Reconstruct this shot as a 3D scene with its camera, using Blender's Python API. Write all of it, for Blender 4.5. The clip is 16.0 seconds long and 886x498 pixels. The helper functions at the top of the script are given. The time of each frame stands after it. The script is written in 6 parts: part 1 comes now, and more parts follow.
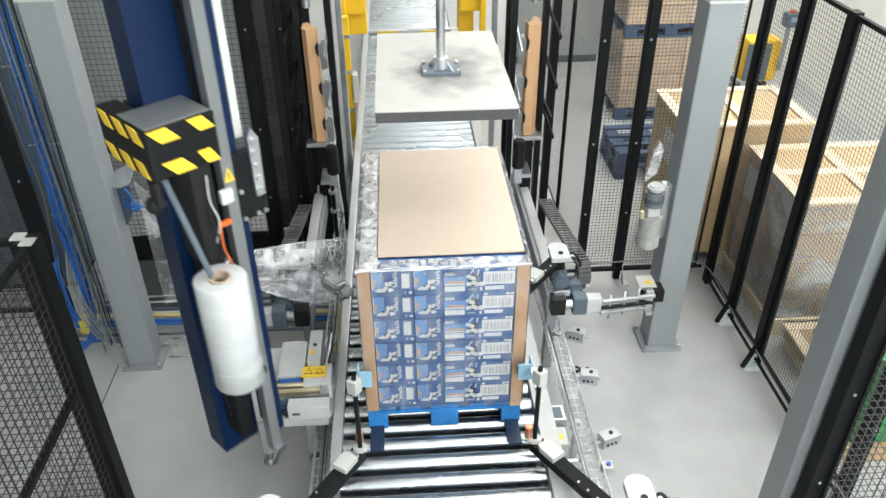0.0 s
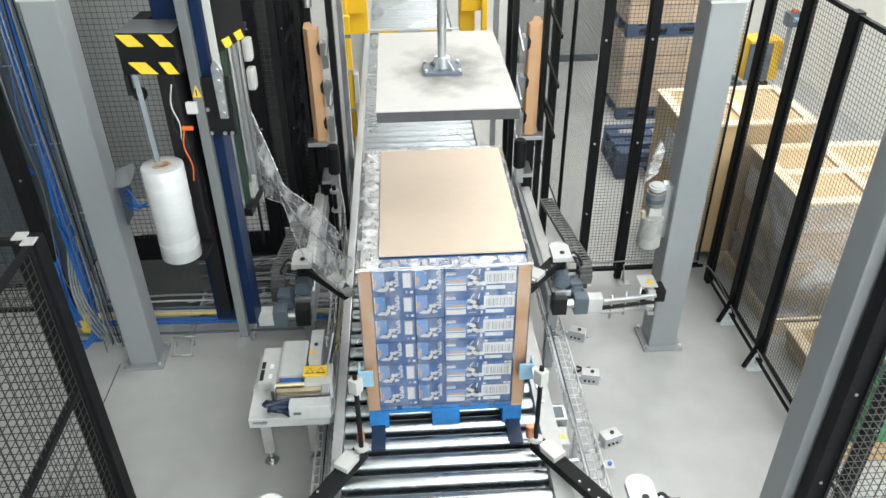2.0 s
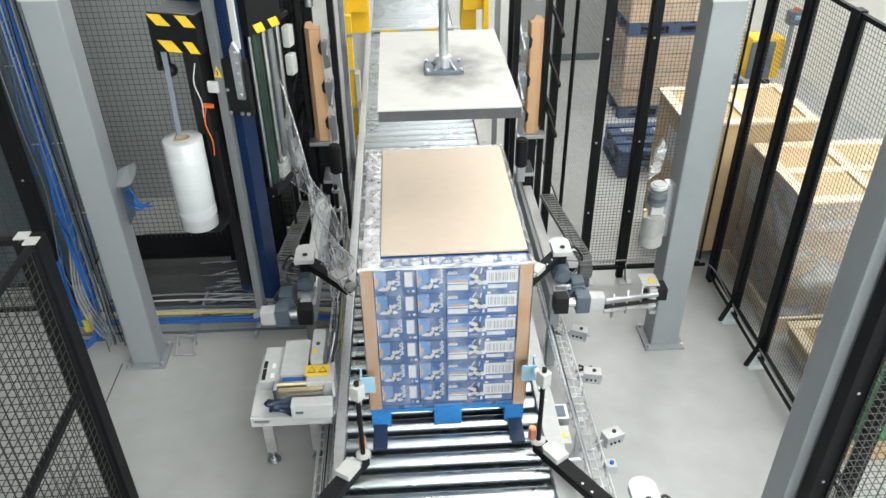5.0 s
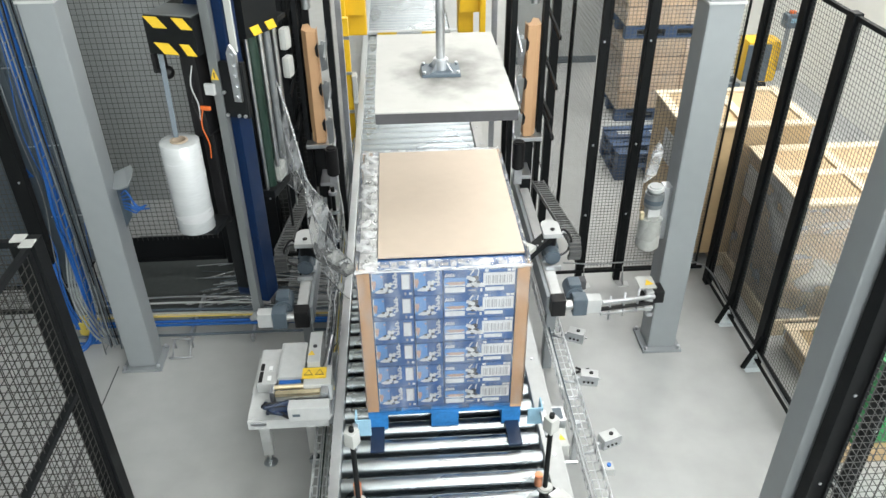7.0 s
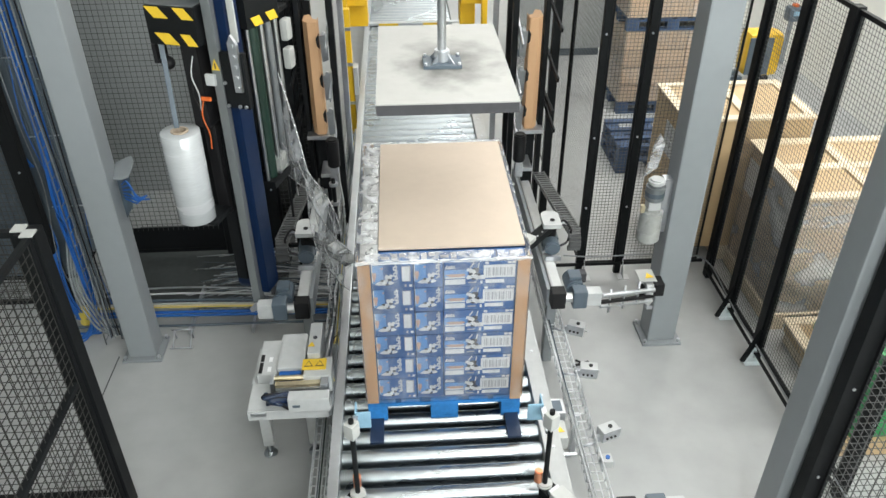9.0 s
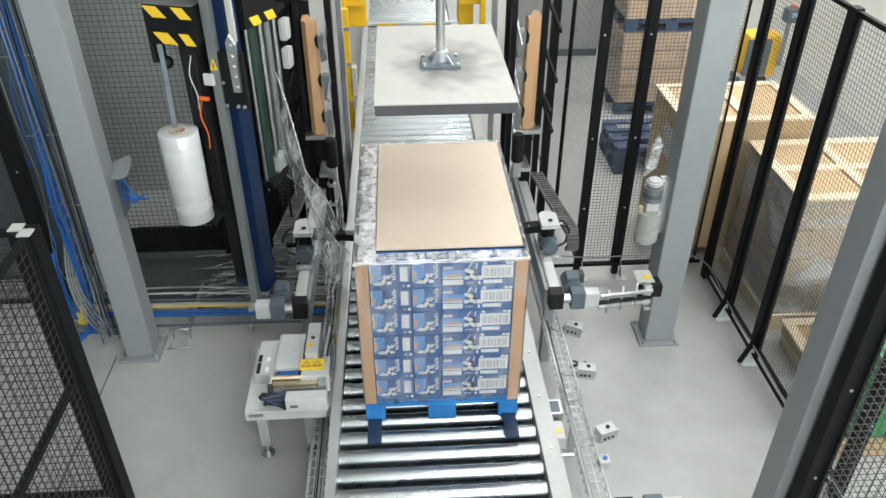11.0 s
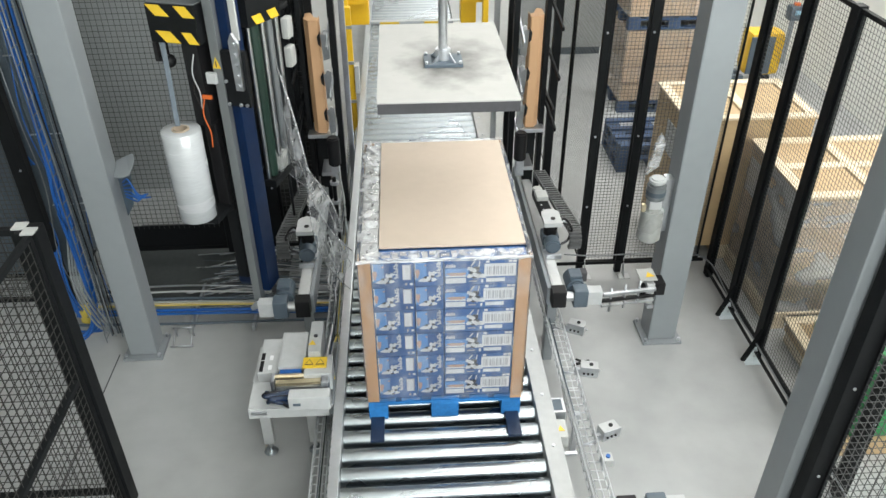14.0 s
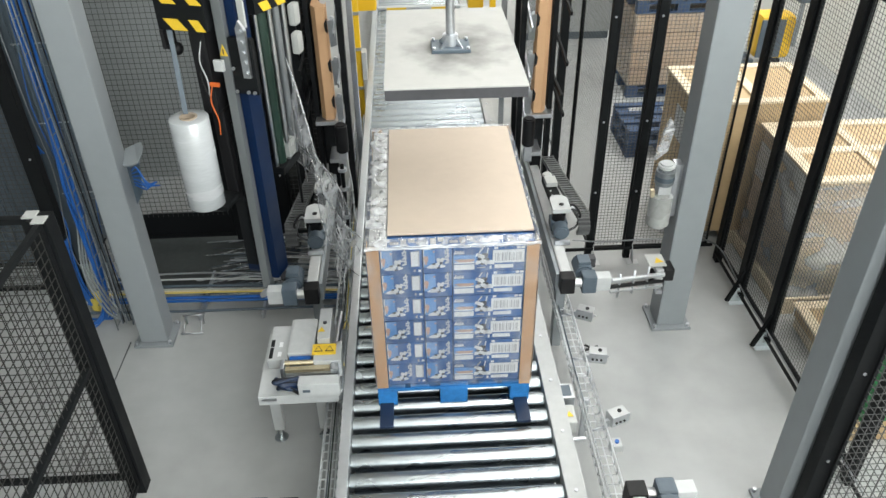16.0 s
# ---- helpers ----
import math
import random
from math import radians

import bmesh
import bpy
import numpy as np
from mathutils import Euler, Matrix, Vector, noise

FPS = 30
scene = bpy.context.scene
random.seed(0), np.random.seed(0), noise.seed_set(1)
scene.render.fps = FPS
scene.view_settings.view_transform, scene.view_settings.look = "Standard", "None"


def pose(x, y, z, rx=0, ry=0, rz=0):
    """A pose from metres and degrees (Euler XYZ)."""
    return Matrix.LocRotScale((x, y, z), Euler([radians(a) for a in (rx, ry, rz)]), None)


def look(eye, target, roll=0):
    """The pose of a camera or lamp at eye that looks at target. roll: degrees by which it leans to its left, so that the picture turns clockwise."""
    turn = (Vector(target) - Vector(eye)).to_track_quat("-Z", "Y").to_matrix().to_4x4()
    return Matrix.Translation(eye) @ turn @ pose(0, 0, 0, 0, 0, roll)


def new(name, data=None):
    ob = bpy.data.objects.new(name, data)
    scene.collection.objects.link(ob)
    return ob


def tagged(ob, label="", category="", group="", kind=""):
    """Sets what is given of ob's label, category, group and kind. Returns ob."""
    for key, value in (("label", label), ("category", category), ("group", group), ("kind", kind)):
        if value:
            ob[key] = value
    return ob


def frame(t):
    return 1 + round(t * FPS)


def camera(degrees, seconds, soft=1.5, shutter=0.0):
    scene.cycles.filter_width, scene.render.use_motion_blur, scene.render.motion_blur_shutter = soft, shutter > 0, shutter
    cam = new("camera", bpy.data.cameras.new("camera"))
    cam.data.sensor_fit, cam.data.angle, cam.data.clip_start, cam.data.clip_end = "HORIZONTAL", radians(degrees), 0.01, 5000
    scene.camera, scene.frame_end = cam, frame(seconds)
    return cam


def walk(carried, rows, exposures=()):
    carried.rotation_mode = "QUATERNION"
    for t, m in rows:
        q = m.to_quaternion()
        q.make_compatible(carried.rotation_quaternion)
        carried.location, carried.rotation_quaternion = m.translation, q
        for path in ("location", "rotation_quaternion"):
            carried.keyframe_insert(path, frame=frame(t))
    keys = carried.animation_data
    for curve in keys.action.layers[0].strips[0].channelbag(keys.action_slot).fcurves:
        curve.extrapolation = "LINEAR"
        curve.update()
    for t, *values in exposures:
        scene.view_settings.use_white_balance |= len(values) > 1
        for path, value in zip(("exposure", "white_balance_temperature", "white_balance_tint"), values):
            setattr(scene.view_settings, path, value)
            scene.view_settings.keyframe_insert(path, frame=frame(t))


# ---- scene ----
cam = camera(60.3, 16.0, shutter=0.5)
EYE = (-0.166, -2.857, 3.591)
PATH = [
    (0, (-0.0709, -1.1933, 2.4851), -0.44),
    (0.5, (-0.0638, -1.1929, 2.4864), -0.36),
    (1, (-0.0674, -1.1925, 2.4865), -0.52),
    (1.5, (-0.0686, -1.1939, 2.4844), -0.35),
    (2, (-0.0742, -1.1937, 2.4842), -0.48),
    (2.5, (-0.0732, -1.1933, 2.4848), -0.45),
    (3, (-0.0759, -1.1921, 2.4864), -0.54),
    (3.5, (-0.0700, -1.1916, 2.4877), -0.50),
    (4, (-0.0770, -1.1950, 2.4821), -0.61),
    (6.5, (-0.0793, -1.1930, 2.4849), -0.65),
    (7, (-0.0708, -1.1917, 2.4875), -0.51),
    (7.5, (-0.0716, -1.2021, 2.4718), -0.25),
    (8, (-0.0701, -1.2037, 2.4696), -0.22),
    (8.5, (-0.0692, -1.2022, 2.4719), -0.22),
    (9, (-0.0727, -1.2031, 2.4703), -0.24),
    (11.5, (-0.0670, -1.2028, 2.4712), 0.02),
    (12, (-0.0712, -1.2026, 2.4712), -0.10),
    (12.5, (-0.0725, -1.2039, 2.4692), -0.11),
    (13, (-0.0747, -1.2037, 2.4693), -0.17),
    (13.5, (-0.0777, -1.2045, 2.4679), -0.22),
    (14, (-0.0747, -1.2050, 2.4674), -0.17),
    (14.5, (-0.0837, -1.2064, 2.4647), -0.40),
    (15, (-0.0817, -1.2093, 2.4605), -0.35),
    (15.5, (-0.0884, -1.2194, 2.4454), -0.68),
    (16, (-0.0977, -1.2238, 2.4386), -0.87),
]
walk(cam, [(t, look(EYE, target, roll)) for t, target, roll in PATH],
     exposures=[(0.0, 0.2), (7.0, 0.2), (7.4, 0.0), (16.0, 0.0)])

# ---- light ----
world = bpy.data.worlds.new("hall_world")
scene.world = world
world.use_nodes = True
wn, wl = world.node_tree.nodes, world.node_tree.links
sky = wn.new("ShaderNodeTexSky")
sky.sky_type, sky.sun_disc = "NISHITA", False
sky.sun_elevation, sky.sun_rotation = radians(45), radians(200)
wl.new(sky.outputs["Color"], wn["Background"].inputs["Color"])
wn["Background"].inputs["Strength"].default_value = 0.08


def hall_lamp(x, y, z, sx, sy, watts):
    d = bpy.data.lights.new("ceiling_lamp_light", "AREA")
    d.shape, d.size, d.size_y, d.energy, d.color = "RECTANGLE", sx, sy, watts, (0.99, 1.0, 0.97)
    ob = new("ceiling_lamp_light", d)
    ob.matrix_basis = pose(x, y, z)
    return ob


LAMPS = [(5.3, 12.0), (5.3, 9.0), (5.3, 6.2), (5.3, 3.4), (5.3, 0.6), (5.3, -2.2), (5.3, -5.0)]
for lx, ly in LAMPS:
    hall_lamp(lx, ly, 6.85, 11.0, 0.8, 150)
# unseen area light added behind the camera to brighten the load's front
front_fill = bpy.data.lights.new("front_fill_light", "AREA")
front_fill.shape, front_fill.size, front_fill.size_y, front_fill.energy, front_fill.color = "RECTANGLE", 9.0, 2.6, 820, (0.95, 1.0, 0.98)
new("front_fill_light", front_fill).matrix_basis = pose(4.2, -6.95, 4.6, 90, 0, 0)


# ---- materials ----
def mat(name, color, rough=0.5, metal=0.0, vary=0.12, scale=8.0, bump=0.0, bscale=60.0, coat=0.0, rvary=0.1, island=0.0, objrand=0.0, stretch=(1, 1, 1), spec=0.5):
    """A surface with stains at two scales, uneven gloss and fine relief."""
    m = bpy.data.materials.new(name)
    m.use_nodes = True
    n, l = m.node_tree.nodes, m.node_tree.links
    b = n["Principled BSDF"]
    tc, mp = n.new("ShaderNodeTexCoord"), n.new("ShaderNodeMapping")
    mp.inputs["Scale"].default_value = stretch
    l.new(tc.outputs["Object"], mp.inputs["Vector"])
    n1, n2 = n.new("ShaderNodeTexNoise"), n.new("ShaderNodeTexNoise")
    n1.inputs["Scale"].default_value, n1.inputs["Detail"].default_value = scale * 0.35, 3
    n2.inputs["Scale"].default_value, n2.inputs["Detail"].default_value = scale * 4, 4
    l.new(mp.outputs["Vector"], n1.inputs["Vector"]), l.new(mp.outputs["Vector"], n2.inputs["Vector"])
    mx = n.new("ShaderNodeMix")
    mx.data_type = "FLOAT"
    mx.inputs["Factor"].default_value = 0.4
    l.new(n1.outputs["Fac"], mx.inputs["A"]), l.new(n2.outputs["Fac"], mx.inputs["B"])
    mr = n.new("ShaderNodeMapRange")
    mr.inputs["From Min"].default_value, mr.inputs["From Max"].default_value = 0.3, 0.7
    mr.inputs["To Min"].default_value, mr.inputs["To Max"].default_value = 1 - vary, 1 + vary
    l.new(mx.outputs["Result"], mr.inputs["Value"])
    value = mr.outputs["Result"]
    if objrand or island:
        src = n.new("ShaderNodeObjectInfo").outputs["Random"] if objrand else n.new("ShaderNodeNewGeometry").outputs["Random Per Island"]
        r2 = n.new("ShaderNodeMapRange")
        k = objrand or island
        r2.inputs["To Min"].default_value, r2.inputs["To Max"].default_value = 1 - k, 1 + k
        l.new(src, r2.inputs["Value"])
        mu = n.new("ShaderNodeMath")
        mu.operation = "MULTIPLY"
        l.new(value, mu.inputs[0]), l.new(r2.outputs["Result"], mu.inputs[1])
        value = mu.outputs["Value"]
    sc = n.new("ShaderNodeVectorMath")
    sc.operation = "SCALE"
    sc.inputs[0].default_value = color
    l.new(value, sc.inputs["Scale"])
    l.new(sc.outputs["Vector"], b.inputs["Base Color"])
    rr = n.new("ShaderNodeMapRange")
    rr.inputs["From Min"].default_value, rr.inputs["From Max"].default_value = 0.3, 0.7
    rr.inputs["To Min"].default_value, rr.inputs["To Max"].default_value = max(0.02, rough - rvary), min(1, rough + rvary)
    l.new(n1.outputs["Fac"], rr.inputs["Value"])
    l.new(rr.outputs["Result"], b.inputs["Roughness"])
    b.inputs["Metallic"].default_value = metal
    b.inputs["Coat Weight"].default_value = coat
    b.inputs["Specular IOR Level"].default_value = spec
    if bump:
        n3, bp = n.new("ShaderNodeTexNoise"), n.new("ShaderNodeBump")
        n3.inputs["Scale"].default_value, n3.inputs["Detail"].default_value = bscale, 5
        l.new(mp.outputs["Vector"], n3.inputs["Vector"])
        bp.inputs["Strength"].default_value, bp.inputs["Distance"].default_value = bump, 0.01
        l.new(n3.outputs["Fac"], bp.inputs["Height"])
        l.new(bp.outputs["Normal"], b.inputs["Normal"])
    return m


def film_mat(name, haze, rough, bscale, stretch=(1, 1, 2.5), relief=0.7):
    """Clear stretch film: mostly see-through, with glossy wrinkles and a little milky haze."""
    m = bpy.data.materials.new(name)
    m.use_nodes = True
    n, l = m.node_tree.nodes, m.node_tree.links
    out = n["Material Output"]
    n.remove(n["Principled BSDF"])
    tr, gl, df = n.new("ShaderNodeBsdfTransparent"), n.new("ShaderNodeBsdfGlossy"), n.new("ShaderNodeBsdfDiffuse")
    gl.inputs["Roughness"].default_value = rough
    df.inputs["Color"].default_value = (0.85, 0.87, 0.9, 1)
    tc, no, bp = n.new("ShaderNodeTexCoord"), n.new("ShaderNodeTexNoise"), n.new("ShaderNodeBump")
    mp = n.new("ShaderNodeMapping")
    mp.inputs["Scale"].default_value = stretch
    no.inputs["Scale"].default_value, no.inputs["Detail"].default_value = bscale, 4
    l.new(tc.outputs["Object"], mp.inputs["Vector"]), l.new(mp.outputs["Vector"], no.inputs["Vector"])
    bp.inputs["Strength"].default_value, bp.inputs["Distance"].default_value = relief, 0.02
    l.new(no.outputs["Fac"], bp.inputs["Height"]), l.new(bp.outputs["Normal"], gl.inputs["Normal"])
    fr = n.new("ShaderNodeFresnel")
    fr.inputs["IOR"].default_value = 1.5
    l.new(bp.outputs["Normal"], fr.inputs["Normal"])
    hz = n.new("ShaderNodeMapRange")
    hz.inputs["From Min"].default_value, hz.inputs["From Max"].default_value = 0.45, 0.75
    hz.inputs["To Min"].default_value, hz.inputs["To Max"].default_value = haze * 0.4, haze * 2.2
    l.new(no.outputs["Fac"], hz.inputs["Value"])
    m1, m2 = n.new("ShaderNodeMixShader"), n.new("ShaderNodeMixShader")
    l.new(hz.outputs["Result"], m1.inputs["Fac"]), l.new(tr.outputs[0], m1.inputs[1]), l.new(df.outputs[0], m1.inputs[2])
    l.new(fr.outputs["Fac"], m2.inputs["Fac"]), l.new(m1.outputs[0], m2.inputs[1]), l.new(gl.outputs[0], m2.inputs[2])
    l.new(m2.outputs[0], out.inputs["Surface"])
    return m


M = {}
M["floor"] = mat("grey_epoxy_floor", (0.345, 0.355, 0.355), 0.30, vary=0.13, scale=1.5, bump=0.015, bscale=180, rvary=0.025)
M["paint_grey"] = mat("grey_machine_paint", (0.235, 0.255, 0.27), 0.45, vary=0.06, scale=3, bump=0.02, bscale=300)
M["light_grey"] = mat("light_grey_paint", (0.45, 0.465, 0.47), 0.42, vary=0.1, scale=6)
M["dark_grey"] = mat("dark_blue_grey_paint", (0.075, 0.10, 0.125), 0.45, vary=0.12, scale=12)
M["black"] = mat("black_powder_coat", (0.007, 0.008, 0.009), 0.55, vary=0.25, scale=10, bump=0.03, bscale=400, spec=0.16)
M["black_plastic"] = mat("black_plastic", (0.008, 0.008, 0.009), 0.5, vary=0.25, scale=20, spec=0.3)
# black wire, its colour lightened to carry the glare on the mesh
M["wire"] = mat("black_wire_with_glare", (0.055, 0.057, 0.057), 0.45, vary=0.2, scale=10)
M["steel"] = mat("brushed_steel", (0.52, 0.53, 0.54), 0.34, 1.0, vary=0.1, scale=6, bump=0.02, bscale=200)
M["zinc"] = mat("zinc_plated_steel", (0.55, 0.57, 0.6), 0.38, 1.0, vary=0.15, scale=14)
M["roller"] = mat("polished_zinc_roller", (0.335, 0.365, 0.385), 0.29, 1.0, vary=0.1, scale=5, rvary=0.08, objrand=0.06)
M["pale_alu"] = mat("matt_anodised_aluminium", (0.52, 0.53, 0.53), 0.42, 0.25, vary=0.1, scale=6)
M["rail_white"] = mat("off_white_rail_paint", (0.36, 0.37, 0.37), 0.42, vary=0.12, scale=5)
M["core"] = mat("grey_brown_core_card", (0.36, 0.29, 0.22), 0.75, vary=0.08, scale=10)
M["guide_steel"] = mat("worn_grey_guide_steel", (0.20, 0.215, 0.225), 0.4, 0.5, vary=0.12, scale=5, stretch=(1, 1, 0.3))
# dark colour of the sheet added over the floor under the machine
M["mat"] = mat("dark_floor_cover", (0.05, 0.056, 0.056), 0.45, vary=0.3, scale=6, bump=0.05, bscale=60)
M["wire_zinc"] = mat("bright_galvanised_wire", (0.60, 0.62, 0.64), 0.4, 0.15, vary=0.15, scale=20)
M["rail_grey"] = mat("aluminium_rail", (0.5, 0.52, 0.54), 0.38, 0.8, vary=0.1, scale=6)
M["blue_beam"] = mat("dark_blue_paint", (0.002, 0.012, 0.045), 0.42, vary=0.14, scale=8, spec=0.2)
M["pallet_blue"] = mat("blue_pallet_paint", (0.018, 0.155, 0.42), 0.6, vary=0.35, scale=14, bump=0.25, bscale=60, objrand=0.1)
M["pallet_edge"] = mat("worn_blue_wood", (0.10, 0.16, 0.32), 0.7, vary=0.4, scale=20, bump=0.3, bscale=60)
M["card"] = mat("brown_cardboard", (0.52, 0.44, 0.365), 0.85, vary=0.05, scale=4, bump=0.03, bscale=150, spec=0.2)
M["post_card"] = mat("brown_edge_board", (0.52, 0.315, 0.17), 0.65, vary=0.03, scale=3)
M["carton"] = mat("stacked_brown_cartons", (0.64, 0.47, 0.31), 0.7, vary=0.12, scale=4, objrand=0.1)
M["box_blue"] = mat("printed_blue_carton", (0.024, 0.105, 0.31), 0.4, vary=0.15, scale=10, objrand=0.15, coat=0.2)
M["box_light"] = mat("light_blue_print", (0.12, 0.30, 0.62), 0.4, vary=0.1, scale=25)
M["orange"] = mat("orange_print", (0.52, 0.34, 0.27), 0.45, vary=0.2, scale=40)
M["white_print"] = mat("white_print", (0.74, 0.75, 0.76), 0.45, vary=0.05, scale=40)
M["grey_print"] = mat("grey_print", (0.42, 0.42, 0.45), 0.5, vary=0.1, scale=50)
M["black_print"] = mat("black_print", (0.03, 0.03, 0.04), 0.5, vary=0.1, scale=40)
M["yellow"] = mat("yellow_safety_paint", (0.75, 0.46, 0.015), 0.4, vary=0.06, scale=8)
M["hazard"] = mat("yellow_hazard_tape", (0.72, 0.48, 0.03), 0.45, vary=0.1, scale=15)
M["roll"] = mat("white_film_roll", (0.43, 0.45, 0.465), 0.22, vary=0.1, scale=6, coat=0.6, bump=0.02, bscale=20, stretch=(1, 1, 6))
M["platen"] = mat("scuffed_white_foam_plate", (0.385, 0.385, 0.37), 0.65, vary=0.09, scale=3.0, bump=0.05, bscale=80)
M["rubber"] = mat("dark_grey_rubber", (0.05, 0.05, 0.055), 0.7, vary=0.2, scale=12)
M["hose"] = mat("blue_air_hose", (0.008, 0.10, 0.38), 0.42, vary=0.1, scale=10)
M["wood"] = mat("pale_pine_wood", (0.64, 0.54, 0.39), 0.65, vary=0.14, scale=7, bump=0.08, bscale=40, stretch=(1, 8, 8), objrand=0.1)
M["ply"] = mat("plywood_sheet", (0.42, 0.30, 0.165), 0.6, vary=0.1, scale=5, bump=0.04, bscale=60, stretch=(1, 1, 4))
M["green"] = mat("green_plastic", (0.02, 0.20, 0.06), 0.45, vary=0.2, scale=10)
M["dgreen"] = mat("dark_green_rubber_roller", (0.006, 0.024, 0.016), 0.5, vary=0.2, scale=10)
M["pad"] = mat("pale_blue_pad", (0.22, 0.38, 0.50), 0.5, vary=0.1, scale=15)
M["white"] = mat("white_plastic", (0.40, 0.41, 0.40), 0.4, vary=0.05, scale=10)
M["orange_cable"] = mat("orange_cable", (0.6, 0.12, 0.02), 0.45, vary=0.1, scale=20)
M["copper"] = mat("copper_spring", (0.75, 0.32, 0.18), 0.35, 0.8, vary=0.1, scale=20)
M["smoked"] = mat("smoked_plastic_sheet", (0.035, 0.036, 0.035), 0.25, vary=0.3, scale=3)
M["gate_wire"] = mat("black_gate_wire", (0.022, 0.022, 0.02), 0.5, vary=0.2, scale=10)
# black chain plastic with its light grey highlights mixed into the colour
M["chain"] = mat("highlit_chain_plastic", (0.085, 0.088, 0.09), 0.5, vary=0.25, scale=20, island=0.3)
M["wall"] = mat("pale_hall_wall", (0.78, 0.78, 0.74), 0.7, vary=0.05, scale=2)
M["wall_grey"] = mat("grey_wall_panel", (0.36, 0.38, 0.385), 0.6, vary=0.08, scale=2)
M["yellow_cable"] = mat("yellow_cable", (0.7, 0.55, 0.1), 0.45, vary=0.1, scale=20)
M["film"] = film_mat("clear_stretch_film", 0.11, 0.12, 5, (3, 3, 0.9), 0.45)
M["store_blue"] = mat("faded_dark_blue_pallet", (0.022, 0.05, 0.11), 0.65, vary=0.35, scale=14, bump=0.25, bscale=60, objrand=0.15)
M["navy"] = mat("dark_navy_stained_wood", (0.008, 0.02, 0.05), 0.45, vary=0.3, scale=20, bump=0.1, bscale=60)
M["brass"] = mat("worn_brass", (0.74, 0.65, 0.46), 0.3, 1.0, vary=0.15, scale=14)
M["foot_zinc"] = mat("pale_galvanised_sheet", (0.64, 0.71, 0.74), 0.4, 0.0, vary=0.12, scale=20)
M["clear_grey"] = mat("cloudy_grey_plastic", (0.31, 0.32, 0.31), 0.3, vary=0.15, scale=12)
M["film_top"] = film_mat("crinkled_stretch_film", 0.34, 0.15, 22, (0.8, 0.5, 2.5), 0.6)
# streaked white haze paints the silvery highlights on the gathered film
M["film_band"] = film_mat("gathered_stretch_film", 0.58, 0.2, 30, (0.12, 0.12, 2.2), 0.55)
M["film_web"] = film_mat("hanging_stretch_film", 0.38, 0.16, 9, (1, 1, 0.6))
# extra grey haze paints the sheen of the crate's shrink film
M["film_crate"] = film_mat("sheen_hazed_shrink_film", 0.34, 0.16, 2.5, (1, 1, 1.6), 0.35)


def smudge(m, centre, radius, dark):
    """Black rubbed-in dirt round a point, ragged at its rim."""
    n, l = m.node_tree.nodes, m.node_tree.links
    b = n["Principled BSDF"]
    old = b.inputs["Base Color"].links[0].from_socket
    tc, mp, no = n.new("ShaderNodeTexCoord"), n.new("ShaderNodeMapping"), n.new("ShaderNodeTexNoise")
    mp.inputs["Location"].default_value = [-c / r for c, r in zip(centre, radius)]
    mp.inputs["Scale"].default_value = [1 / r for r in radius]
    l.new(tc.outputs["Object"], mp.inputs["Vector"])
    no.inputs["Scale"].default_value, no.inputs["Detail"].default_value = 7, 5
    l.new(tc.outputs["Object"], no.inputs["Vector"])
    ln = n.new("ShaderNodeVectorMath")
    ln.operation = "LENGTH"
    l.new(mp.outputs["Vector"], ln.inputs[0])
    ad = n.new("ShaderNodeMath")
    ad.operation = "MULTIPLY_ADD"
    l.new(no.outputs["Fac"], ad.inputs[0])
    ad.inputs[1].default_value = 1.5
    l.new(ln.outputs["Value"], ad.inputs[2])
    mr = n.new("ShaderNodeMapRange")
    mr.inputs["From Min"].default_value, mr.inputs["From Max"].default_value = 0.75, 1.75
    mr.inputs["To Min"].default_value, mr.inputs["To Max"].default_value = dark, 1.0
    l.new(ad.outputs["Value"], mr.inputs["Value"])
    sc = n.new("ShaderNodeVectorMath")
    sc.operation = "SCALE"
    l.new(old, sc.inputs[0]), l.new(mr.outputs["Result"], sc.inputs["Scale"])
    l.new(sc.outputs["Vector"], b.inputs["Base Color"])


smudge(M["platen"], (0.04, -0.04, 0.0), (0.28, 0.36, 1.0), 0.25)
glow = bpy.data.materials.new("lamp_diffuser_glow")
glow.use_nodes = True
glow.node_tree.nodes["Principled BSDF"].inputs["Emission Color"].default_value = (1, 0.97, 0.93, 1)
glow.node_tree.nodes["Principled BSDF"].inputs["Emission Strength"].default_value = 5.0
M["glow"] = glow


# ---- mesh helpers ----
def thing(name, x, y, z, label, category, group="", rz=0.0):
    ob = new(name)
    ob.empty_display_size = 0.1
    ob.matrix_basis = pose(x, y, z, 0, 0, rz)
    return tagged(ob, label, category, group)


def origin(ob):
    m = Matrix.Identity(4)
    while ob:
        m = ob.matrix_basis @ m
        ob = ob.parent
    return m


def part(name, bm, material, parent=None, label="", smooth=False, local=False):
    """Links a bmesh as one mesh object under parent. Its vertices are in world space, or in the parent's space with local."""
    me = bpy.data.meshes.new(name)
    if parent and not local:
        bm.transform(origin(parent).inverted())
    if smooth:
        for fc in bm.faces:
            fc.smooth = True
    bm.to_mesh(me)
    bm.free()
    me.materials.append(M[material])
    ob = new(name, me)
    if parent:
        ob.parent = parent
    if label:
        ob["label"] = label
    return ob


def share(name, me, parent, m):
    ob = new(name, me)
    ob.parent = parent
    ob.matrix_basis = m
    return ob


